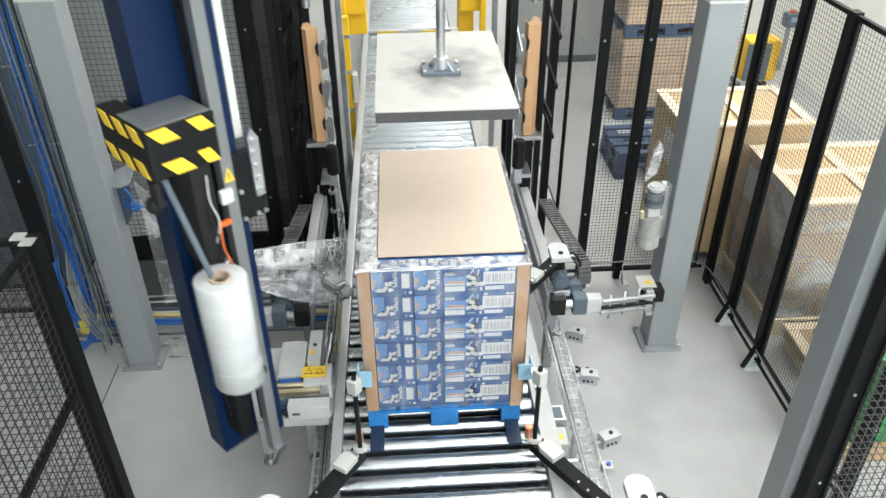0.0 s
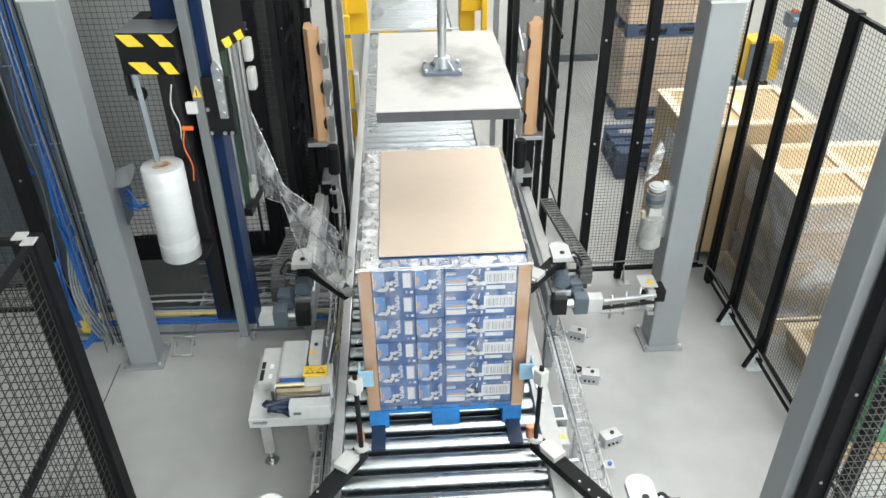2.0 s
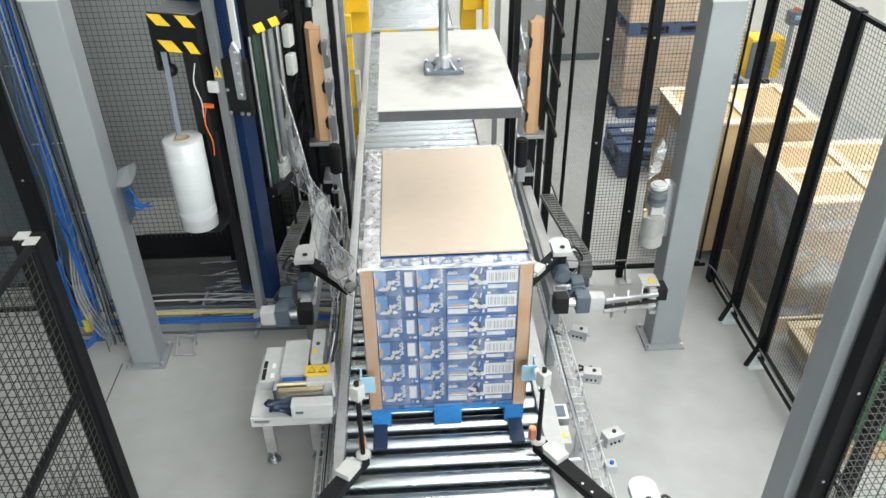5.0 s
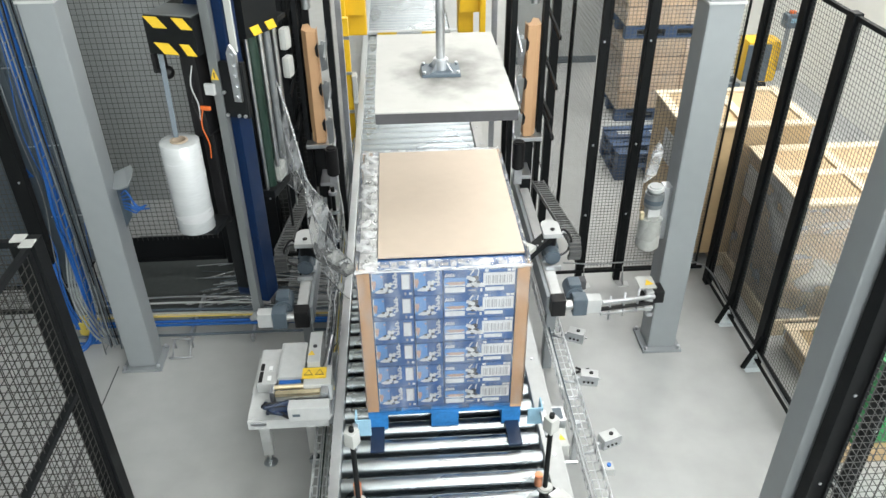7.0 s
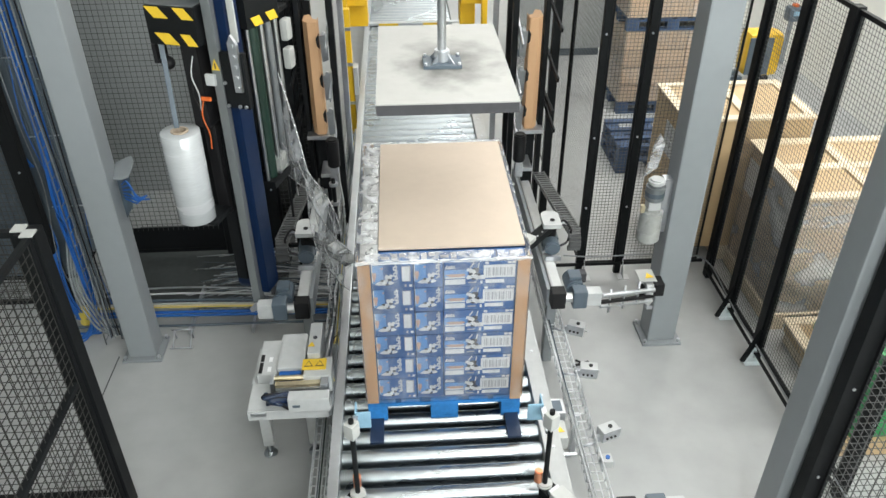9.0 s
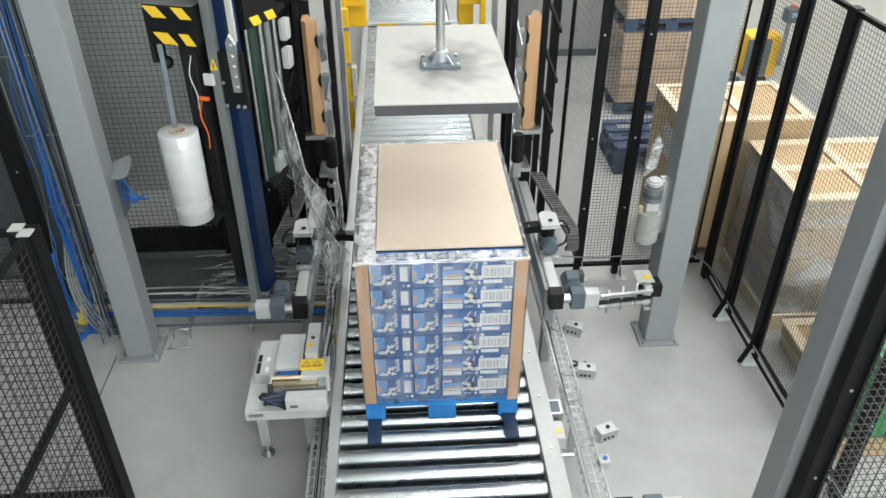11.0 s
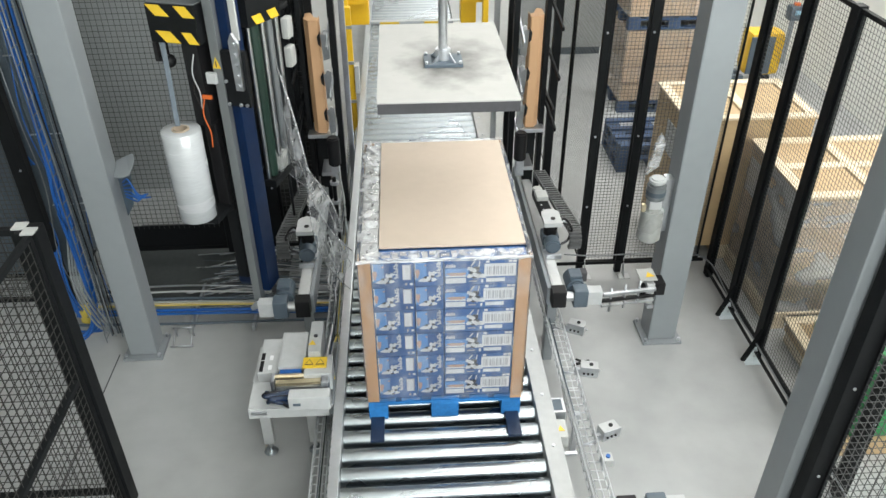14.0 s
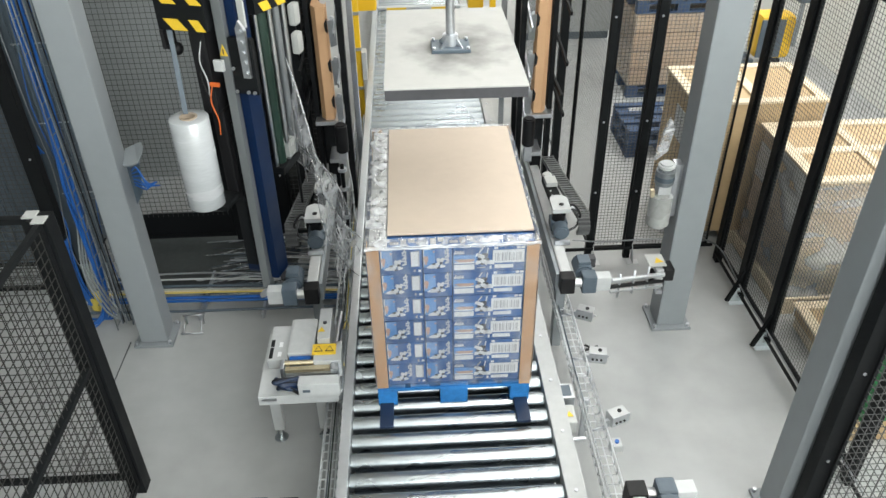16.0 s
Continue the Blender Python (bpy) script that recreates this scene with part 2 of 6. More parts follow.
def B(x0, x1, y0, y1, z0, z1, bevel=0.0, bm=None):
    """A box, chamfered by bevel."""
    own = bm is None
    t = bmesh.new()
    bmesh.ops.create_cube(t, size=1)
    bmesh.ops.transform(t, matrix=Matrix.Translation(((x0 + x1) / 2, (y0 + y1) / 2, (z0 + z1) / 2)) @ Matrix.Diagonal((abs(x1 - x0), abs(y1 - y0), abs(z1 - z0), 1)), verts=t.verts)
    if bevel:
        bmesh.ops.bevel(t, geom=t.edges[:], offset=bevel, segments=2, affect="EDGES", profile=0.7)
    if own:
        return t
    merge(bm, t)
    return bm


def merge(bm, t):
    me = bpy.data.meshes.new("t")
    t.to_mesh(me)
    t.free()
    bm.from_mesh(me)
    bpy.data.meshes.remove(me)


def rod(a, b, r, bm=None, seg=12, r2=None, bevel=0.0):
    """A round bar from a to b."""
    a, b = Vector(a), Vector(b)
    d = b - a
    t = bmesh.new()
    bmesh.ops.create_cone(t, cap_ends=True, segments=seg, radius1=r, radius2=r if r2 is None else r2, depth=d.length)
    if bevel:
        bmesh.ops.bevel(t, geom=[e for e in t.edges if len(e.link_faces) == 2 and any(len(f.verts) > 4 for f in e.link_faces)], offset=bevel, segments=2, affect="EDGES")
    for f in t.faces:
        f.smooth = len(f.verts) == 4
    for e in t.edges:
        e.smooth = len(e.link_faces) == 2 and abs(e.calc_face_angle(0)) < 0.7
    t.transform(Matrix.Translation((a + b) / 2) @ d.to_track_quat("Z", "Y").to_matrix().to_4x4())
    if bm is None:
        return t
    merge(bm, t)
    return bm


def beam(a, b, w, h, bm=None, bevel=0.0, up="Y"):
    """A square bar from a to b, w wide and h high."""
    a, b = Vector(a), Vector(b)
    d = b - a
    t = B(-w / 2, w / 2, -h / 2, h / 2, -d.length / 2, d.length / 2, bevel)
    t.transform(Matrix.Translation((a + b) / 2) @ d.to_track_quat("Z", up).to_matrix().to_4x4())
    if bm is None:
        return t
    merge(bm, t)
    return bm


def tube(points, r, bm=None, seg=6):
    """A hose along points."""
    t = bm or bmesh.new()
    pts = [Vector(p) for p in points]
    rings = []
    for i, p in enumerate(pts):
        d = (pts[min(i + 1, len(pts) - 1)] - pts[max(i - 1, 0)]).normalized()
        q = d.to_track_quat("Z", "Y")
        rings.append([t.verts.new(p + q @ Vector((r * math.cos(k * 2 * math.pi / seg), r * math.sin(k * 2 * math.pi / seg), 0))) for k in range(seg)])
    for a, b in zip(rings, rings[1:]):
        for k in range(seg):
            f = t.faces.new((a[k], a[(k + 1) % seg], b[(k + 1) % seg], b[k]))
            f.smooth = True
    return t


def curve_pts(points, steps=6):
    """Points smoothed into a hanging curve."""
    p = [Vector(q) for q in points]
    p = [2 * p[0] - p[1]] + p + [2 * p[-1] - p[-2]]
    out = []
    for i in range(1, len(p) - 2):
        for k in range(steps):
            t = k / steps
            out.append(0.5 * ((2 * p[i]) + (p[i + 1] - p[i - 1]) * t + (2 * p[i - 1] - 5 * p[i] + 4 * p[i + 1] - p[i + 2]) * t * t + (3 * p[i] - p[i - 1] - 3 * p[i + 1] + p[i + 2]) * t ** 3))
    out.append(p[-2])
    return out


def poly(points, normal, depth, bm=None):
    """A plate with an outline, thickened along normal."""
    t = bmesh.new()
    nv = Vector(normal).normalized() * depth
    a = [t.verts.new(Vector(p)) for p in points]
    b = [t.verts.new(Vector(p) + nv) for p in points]
    t.faces.new(a)
    t.faces.new(b[::-1])
    for i in range(len(a)):
        j = (i + 1) % len(a)
        t.faces.new((a[j], a[i], b[i], b[j]))
    bmesh.ops.recalc_face_normals(t, faces=t.faces)
    if bm is None:
        return t
    merge(bm, t)
    return bm


def wires(p, u, v, w, h, step_u, step_v, r):
    """A welded wire mesh from corner p along u (w long) and v (h long)."""
    p, u, v = Vector(p), Vector(u), Vector(v)
    n = u.cross(v).normalized()
    verts, faces = [], []

    def wire(a, b, s, off):
        k = len(verts)
        for c in (a, b):
            c = c + n * off
            verts.extend([c + s * r + n * r, c - s * r + n * r, c - s * r - n * r, c + s * r - n * r])
        faces.extend([(k + i, k + (i + 1) % 4, k + 4 + (i + 1) % 4, k + 4 + i) for i in range(4)])

    i = step_u / 2
    while i < w:
        wire(p + u * i, p + u * i + v * h, u, r)
        i += step_u
    i = step_v / 2
    while i < h:
        wire(p + v * i, p + v * i + u * w, v, -r)
        i += step_v
    bm = bmesh.new()
    vs = [bm.verts.new(c) for c in verts]
    for f in faces:
        bm.faces.new([vs[k] for k in f])
    return bm


# ---- structure ----
def slab(name, x0, x1, y0, y1, z0, z1, material, kind_label):
    ob = part(name, B(x0, x1, y0, y1, z0, z1), material)
    return tagged(ob, kind_label, "", "", "structure")


slab("floor", -7, 11, -7, 15, -0.2, 0, "floor", "smooth light grey epoxy hall floor")
slab("ceiling", -7, 11, -7, 15, 7.0, 7.2, "wall", "pale hall ceiling high above the machine")
slab("wall_north", -7, 11, 15, 15.2, 0, 7, "wall", "pale painted hall wall")
# unseen wall, left open where the added front light stands
bm = bmesh.new()
for x0, x1, z0, z1 in ((-7, -0.4, 0, 7), (8.8, 11, 0, 7), (-0.4, 8.8, 0, 3.2), (-0.4, 8.8, 6.0, 7)):
    B(x0, x1, -7.2, -7, z0, z1, 0, bm)
tagged(part("wall_south", bm, "wall"), "unseen pale hall wall with a wide opening for the added front light", "", "", "structure")
# unseen grey wall, set close to keep light off the left side
slab("wall_west_shade", -5.4, -5.2, -7.2, 15.2, 0, 7, "wall_grey", "unseen grey wall added to darken the machine's left side")
slab("wall_east", 11, 11.2, -7.2, 15.2, 0, 7, "wall", "pale painted hall wall")
for lx, ly in LAMPS:
    lamp = thing("ceiling_lamp", lx, ly, 6.9, "long white ceiling light in a flat housing", "ceiling light", "ceiling lights")
    bm = B(lx - 5.55, lx + 5.55, ly - 0.45, ly + 0.45, 6.93, 7.0, 0.01)
    part("housing", bm, "white", lamp)
    part("diffuser", B(lx - 5.5, lx + 5.5, ly - 0.4, ly + 0.4, 6.905, 6.93), "glow", lamp)


tagged(part("floor_joint", B(-2.20, -2.192, -0.6, 1.25, 0.0, 0.0012), "rubber"), "thin dark joint line in the floor", "", "", "structure")
tagged(part("floor_joint", B(-2.2, 1.2, -1.204, -1.196, 0.0, 0.0012), "rubber"), "thin dark joint line in the floor", "", "", "structure")

# ---- conveyor ----
ZR = 0.57
conv = thing("roller_conveyor", 0, 0, 0, "long steel roller conveyor running through the wrapping machine", "conveyor")
rail_l = part("side_rail", B(-0.592, -0.538, -1.9, 11.4, 0.40, 0.60, 0.006), "rail_grey", conv, "grey aluminium side rail")
rail_r = part("side_rail", B(0.488, 0.582, -1.9, 11.4, 0.40, 0.60, 0.006), "rail_white", conv, "wide off-white side rail")
part("base_frame", B(-0.52, 0.47, -1.9, 11.4, 0.40, 0.44), "dark_grey", conv, "dark trough under the rollers")
rb = bmesh.new()
rod((-0.535, 0, 0), (0.485, 0, 0), 0.0445, rb, 28)
rod((-0.537, 0, 0), (0.487, 0, 0), 0.012, rb, 8)
for i in range(108):
    y = -1.8 + i * 0.122
    if i == 0:
        first = part("roller", rb, "roller", conv, local=True)
        first.location = (0, y, ZR - 0.0455)
    else:
        share("roller", first.data, conv, pose(0, y, ZR - 0.0455, i * 37 % 360))
for y in (-1.6, 0.2, 2.0, 3.8, 5.6):
    for x in (-0.565, 0.53):
        part("leg", B(x - 0.03, x + 0.03, y - 0.03, y + 0.03, 0, 0.41, 0.004), "paint_grey", conv)
for i in range(22):
    y = -1.7 + i * 0.36
    part("bolt", rod((0.535, y, 0.598), (0.535, y, 0.606), 0.009, seg=8), "zinc", conv)
bm = B(-0.60, 0.60, 6.58, 6.66, 0.575, 0.61, 0.006)
part("cross_bar", bm, "rail_grey", conv, "grey cross bar with yellow marks")
for x in (-0.3, 0.25):
    part("floor_mark", B(x - 0.12, x + 0.12, 6.57, 6.58, 0.58, 0.605), "hazard", conv)

# ---- pallet and load ----
pal = thing("pallet", 0, 0.6, ZR, "worn blue painted wooden pallet standing on the rollers", "pallet")
for x0, w in ((-0.4, 0.145), (-0.2275, 0.1), (-0.0725, 0.145), (0.1275, 0.1), (0.255, 0.145)):
    part("deck_board", B(x0, x0 + w, 0.004, 1.196, ZR + 0.122, ZR + 0.144, 0.003), "pallet_blue", pal)
for y in (0.0, 0.5275, 1.055):
    part("stringer_board", B(-0.4, 0.4, y, y + 0.145, ZR + 0.1, ZR + 0.122, 0.003), "pallet_blue", pal)
    for x in (-0.4, -0.0725, 0.3):
        w = 0.145 if x == -0.0725 else 0.1
        part("block", B(x, x + w, y, y + 0.145, ZR + 0.022, ZR + 0.1, 0.004), "pallet_blue", pal)
for x, w in ((-0.4, 0.1), (-0.0725, 0.145), (0.3, 0.1)):
    part("bottom_board", B(x, x + w, 0.0, 1.2, ZR, ZR + 0.022, 0.003), "pallet_blue", pal)

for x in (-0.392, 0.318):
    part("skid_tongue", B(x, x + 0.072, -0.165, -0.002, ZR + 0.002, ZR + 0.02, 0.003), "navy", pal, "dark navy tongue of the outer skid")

ZL, ZT = ZR + 0.144, 1.608
ROWS, RH = 6, (1.572 - ZR - 0.144) / 6


def print_front(box, x0, x1, y, z, kind):
    """Raised printing on a carton's front: picture patches, pale figures, label and short bars."""
    w = x1 - x0

    def patch(nm, a, b, c, e, m, dep=0.0025):
        part(nm, B(x0 + a * w, x0 + b * w, y - dep, y, z + c * RH, z + e * RH), m, box)

    def blob(nm, cx, cz, rx, rz, m, dep=0.004, seg=9, rot=0.0):
        pts = []
        for k in range(seg):
            an = 2 * math.pi * k / seg
            rr = 1 + 0.25 * math.sin(3 * an + rot)
            pts.append((x0 + cx * w + rx * rr * math.cos(an), y, z + cz * RH + rz * rr * math.sin(an)))
        part(nm, poly(pts, (0, -1, 0), dep), m, box)

    def stroke(cx, cz, dx, dz, m="white_print", th=0.004):
        a = Vector((x0 + cx * w, y, z + cz * RH))
        d = Vector((dx, 0, dz))
        q = Vector((-dz, 0, dx)).normalized() * th * 0.5
        part("name_bar", poly([a - d - q, a + d - q, a + d + q, a - d + q], (0, -1, 0), 0.0045), m, box)

    def animal(cx, cz, k, fl):
        """A pale printed animal shape with dark patches, in several small pieces."""
        for ax, az, rx, rz, m in ((-0.028, -0.024, 0.017, 0.010, "white_print"), (-0.008, -0.018, 0.016, 0.014, "white_print"), (0.010, 0.004, 0.014, 0.018, "white_print"), (0.022, -0.022, 0.012, 0.009, "white_print"), (0.024, 0.016, 0.009, 0.007, "white_print"), (0.016, -0.004, 0.008, 0.007, "black_print"), (-0.016, -0.008, 0.008, 0.005, "black_print"), (0.004, -0.03, 0.009, 0.004, "black_print")):
            blob("figure" if m == "white_print" else "figure_patch", cx + fl * k * ax / w, cz + k * az / RH, k * rx, k * rz, m, 0.004 if m == "white_print" else 0.005, 9, ax * 90)

    if kind == "end":
        f = 0.68 if w > 0.18 else 0.98
        patch("picture_panel", 0.02, 0.42 * f, 0.25, 0.97, "box_light")
        patch("stripe", 0.015, 0.035, 0.3, 0.97, "white_print", 0.003)
        blob("food_picture", 0.10 * f, 0.55, 0.010, 0.026, "orange", 0.0035)
        blob("small_mark", 0.38 * f, 0.86, 0.005, 0.005, "orange", 0.004, 7)
        animal(0.50 * f, 0.44, 1.05, 1)
        for k in range(5):
            stroke(0.84 * f, 0.42 + k * 0.12, 0.010, 0.004 * (-1) ** k, th=0.0055)
            stroke(0.84 * f + 0.02 * (k % 2), 0.46 + k * 0.12, 0.003, 0.008, th=0.004)
        if w > 0.18:
            patch("label_panel", 0.72, 0.93, 0.32, 0.92, "grey_print", 0.003)
            patch("label", 0.73, 0.90, 0.34, 0.90, "white_print", 0.004)
            patch("small_mark", 0.78, 0.83, 0.1, 0.19, "grey_print")
            patch("small_mark", 0.89, 0.96, 0.1, 0.18, "white_print")
    else:
        for k in range(4):
            stroke(0.035 + 0.033 * k, 0.80, 0.004, 0.009 - 0.003 * (k % 2), th=0.0055)
            stroke(0.045 + 0.033 * k, 0.76, 0.005, 0.001, th=0.004)
        patch("picture_panel", 0.01, 0.33, 0.38, 0.68, "box_light")
        blob("food_picture", 0.17, 0.46, 0.045, 0.012, "orange", 0.0035)
        patch("stripe", 0.02, 0.3, 0.36, 0.41, "white_print", 0.0045)
        patch("text_label", 0.02, 0.3, 0.1, 0.3, "white_print")
        blob("figure_patch", 0.44, 0.62, 0.016, 0.02, "black_print", 0.0032)
        animal(0.425, 0.55, 1.15, -1)
        stroke(0.39, 0.86, 0.008, 0.012, th=0.005)
        stroke(0.48, 0.84, 0.002, 0.014, th=0.005)
        patch("small_mark", 0.34, 0.45, 0.14, 0.18, "grey_print")
        patch("small_mark", 0.51, 0.54, 0.1, 0.22, "white_print")
        patch("barcode_label", 0.55, 0.985, 0.34, 0.84, "white_print", 0.003)
        x = 0.585
        k = 0
        while x < 0.95:
            bw = (0.012, 0.02, 0.008, 0.026, 0.014)[k % 5]
            patch("barcode_bar", x, x + bw, 0.42, 0.74, "grey_print", 0.004)
            x += bw + (0.016, 0.01, 0.022)[k % 3]
            k += 1
        patch("text_label", 0.58, 0.84, 0.12, 0.26, "white_print")
        for a in (0.57, 0.88, 0.94):
            patch("name_bar", a, a + 0.05, 0.88, 0.96, "white_print")


SPLIT = ((-0.338, -0.142, "end"), (-0.140, -0.004, "end"), (-0.002, 0.338, "side"))
for r in range(ROWS):
    z = ZL + r * RH
    for x0, x1, kind in SPLIT:
        j = 0.003 * math.sin(r * 5.1 + x0 * 40)
        bx = thing("carton", (x0 + x1) / 2, 0.2, z, "printed blue food carton wrapped on the pallet", "carton", "cartons on the pallet")
        part("carton_body", B(x0 + 0.001, x1 - 0.001, 0.012 + j, 0.38, z + 0.001, z + RH - 0.002, 0.003), "box_blue", bx)
        print_front(bx, x0, x1, 0.012 + j, z, kind)
    for k in range(2):
        y0 = 0.385 + k * 0.405
        bx = thing("carton", 0, y0 + 0.2, z, "printed blue food carton wrapped on the pallet", "carton", "cartons on the pallet")
        part("carton_body", B(-0.388, 0.388, y0, y0 + 0.4, z + 0.001, z + RH - 0.002, 0.003), "box_blue", bx)

# top layer edge: carton tops under the film beside the sheet
for k in range(9):
    y0 = 0.03 + k * 0.128
    bx = thing("carton", -0.34, y0 + 0.06, 1.573, "white pack top with dark swirls that paint the film's crinkle glints", "carton", "packs along the sheet's edge")
    part("pack_top", B(-0.388, -0.305, y0, y0 + 0.124, 1.573, 1.588, 0.003), "white_print", bx)
    # curled dark lines on white paint the silvery glints of crinkled film
    for q in range(4):
        cx, cy, d = -0.373 + 0.018 * q, y0 + 0.03 + 0.028 * ((q + k) % 3), (-1) ** q
        pts = [(cx + (0.010 - 0.0012 * i) * math.cos(d * i * 0.8), cy + (0.018 - 0.002 * i) * math.sin(d * i * 0.8), 1.5885) for i in range(7)]
        part("figure", tube(pts, 0.0036), ("grey_print", "black_print", "dark_grey", "black_print")[(q + k) % 4], bx)
for k in range(5):
    x0 = -0.300 + k * 0.137
    bx = thing("carton", x0 + 0.066, 0.055, 1.573, "blue and white printed pack top under crinkled film", "carton", "packs along the sheet's edge")
    part("pack_top", B(x0, x0 + 0.133, 0.014, 0.096, 1.573, 1.586, 0.003), "box_blue", bx)
    for a, b, c, d in ((0.01, 0.05, 0.03, 0.05), (0.06, 0.085, 0.022, 0.07), (0.095, 0.125, 0.045, 0.075)):
        part("name_bar", B(x0 + a, x0 + b, c, d, 1.586, 1.5885), "white_print" if k % 2 else "grey_print", bx)
sheet = part("top_sheet", B(-0.302, 0.388, 0.10, 1.19, 1.590, 1.601, 0.001), "card")
tagged(sheet, "plain brown cardboard sheet lying on the wrapped load", "cardboard sheet")
for k, (sx, sy) in enumerate(((-1, 0), (1, 0), (-1, 1), (1, 1))):
    x, y = sx * 0.4, sy * 1.2
    iy = 1 if sy == 0 else -1
    bm = bmesh.new()
    dz = 0.012 if sx < 0 else 0.0
    B(x, x - sx * 0.058, y, y + iy * 0.005, ZL - 0.028 + dz, 1.596, 0.0015, bm)
    B(x, x - sx * 0.005, y + iy * 0.005, y + iy * 0.06, ZL - 0.028 + dz, 1.596, 0.0015, bm)
    tagged(part("edge_protector", bm, "post_card"), "brown cardboard edge protector standing on the load's corner", "edge protector", "edge protectors")


def film_shell():
    """The wrap round the load, with a fold over the top edge."""
    rnd = random.Random(4)
    bm = bmesh.new()
    ring = []
    n = 26
    xs = [-0.405 + 0.81 * i / n for i in range(n + 1)]
    ys = [-0.005 + 1.21 * i / 36 for i in range(37)]
    base = [(x, -0.006) for x in xs[:-1]] + [(0.405, y) for y in ys[:-1]] + [(x, 1.206) for x in xs[::-1][:-1]] + [(-0.405, y) for y in ys[::-1][:-1]]
    levels = [ZL - 0.006, 1.0, 1.3, 1.55, 1.604]
    rows = []
    for z in levels:
        rows.append([bm.verts.new((x + rnd.uniform(-0.0015, 0.0015), y + rnd.uniform(-0.0015, 0.0015), z + rnd.uniform(-0.003, 0.003))) for x, y in base])
    for a, b in zip(rows, rows[1:]):
        for i in range(len(base)):
            j = (i + 1) % len(base)
            bm.faces.new((a[i], a[j], b[j], b[i]))
    return bm, base


bm, base = film_shell()
wrap = thing("stretch_wrap", 0, 0.6, ZL, "clear stretch film wound tightly round the load", "stretch film")
part("side_wrap", bm, "film", wrap)
rnd = random.Random(8)
bm = bmesh.new()
fold = []
for k, inset in enumerate((0.0, 0.03, 0.06, 0.095)):
    row = []
    for x, y in base:
        cx, cy = max(-0.405 + inset, min(0.405 - inset * 0.18, x)), max(-0.006 + inset * 0.7, min(1.206 - inset * 0.16, y))
        row.append(bm.verts.new((cx + rnd.uniform(-0.003, 0.003) * (k == 3), cy + rnd.uniform(-0.003, 0.003) * (k == 3), (1.604, 1.607, 1.605, 1.6025)[k] + rnd.uniform(-0.002, 0.004) * (0 < k < 3))))
    fold.append(row)
for a, b in zip(fold, fold[1:]):
    for i in range(len(base)):
        j = (i + 1) % len(base)
        bm.faces.new((a[i], a[j], b[j], b[i]))
part("top_fold", bm, "film_top", wrap, "crinkled film folded over the top edge")

rnd = random.Random(15)
bm = bmesh.new()
band = []
for k, z in enumerate((1.606, 1.601, 1.596, 1.591, 1.584)):
    band.append([bm.verts.new((x * (1.006 + 0.004 * (k in (1, 3))) + rnd.uniform(-0.002, 0.002), 0.6 + (y - 0.6) * (1.006 + 0.004 * (k in (1, 3))) + rnd.uniform(-0.003, 0.002), z + rnd.uniform(-0.003, 0.003))) for x, y in base])
for a, b in zip(band, band[1:]):
    for i in range(len(base)):
        j = (i + 1) % len(base)
        bm.faces.new((a[i], a[j], b[j], b[i]))
part("edge_band", bm, "film_band", wrap, "gathered film along the top edge with silvery highlights painted as white haze")

# ---- top platen ----
plate = thing("press_plate", 0.03, 0.66, 2.30, "scuffed white pressing plate hanging on a steel mast", "press plate")
part("plate", B(-0.278, 0.336, 0.146, 1.186, 2.293, 2.300, 0.002), "platen", plate, "scuffed white top face")
part("plate_core", B(-0.276, 0.334, 0.148, 1.184, 2.245, 2.2925, 0.003), "rubber", plate, "dark grey rubber edge")
part("mounting_plate", B(-0.062, 0.118, 0.53, 0.68, 2.3005, 2.316, 0.003), "dark_grey", plate)
part("mast", rod((0.028, 0.605, 2.316), (0.028, 0.605, 5.23), 0.021, seg=20), "zinc", plate)
part("mast_collar", rod((0.028, 0.605, 2.316), (0.028, 0.605, 2.37), 0.036, seg=20, bevel=0.004), "zinc", plate)
for a in (45, 135, 225, 315):
    c, s = math.cos(radians(a)), math.sin(radians(a))
    part("gusset", poly([(0.028 + 0.03 * c, 0.605 + 0.03 * s, 2.316), (0.028 + 0.075 * c, 0.605 + 0.075 * s, 2.316), (0.028 + 0.03 * c, 0.605 + 0.03 * s, 2.36)], (-s, c, 0), 0.006), "zinc", plate)
for x in (-0.05, 0.106):
    for y in (0.542, 0.668):
        part("bolt", rod((x, y, 2.316), (x, y, 2.328), 0.008, seg=6), "zinc", plate)

# ---- columns ----


def column(x0, x1, y0, y1, label, h=5.2, pl=0.04, joint=2.42):
    c = thing("steel_column", (x0 + x1) / 2, (y0 + y1) / 2, 0, label, "column", "machine columns")
    part("shaft", B(x0, x1, y0, y1, 0.02, h, 0.012), "paint_grey", c)
    part("base_plate", B(x0 - pl, x1 + pl, y0 - pl, y1 + pl, 0, 0.02, 0.004), "paint_grey", c)
    for x in (x0 - pl * 0.5, x1 + pl * 0.5):
        for y in (y0 - pl * 0.5, y1 + pl * 0.5):
            part("anchor_bolt", rod((x, y, 0.02), (x, y, 0.045), 0.012, seg=6), "zinc", c)
    part("collar", B(x0 - 0.008, x1 + 0.008, y0 - 0.008, y1 + 0.008, joint, joint + 0.014, 0.003), "light_grey", c, "welded joint plate")
    return c


col_l = column(-2.11, -1.925, 1.215, 1.39, "tall grey painted steel column bolted to the floor", joint=2.5)
col_r = column(1.505, 1.70, 1.165, 1.35, "tall grey painted steel column bolted to the floor")
col_n = column(1.675, 1.845, -0.44, -0.27, "tall grey painted steel column beside the guard fence")


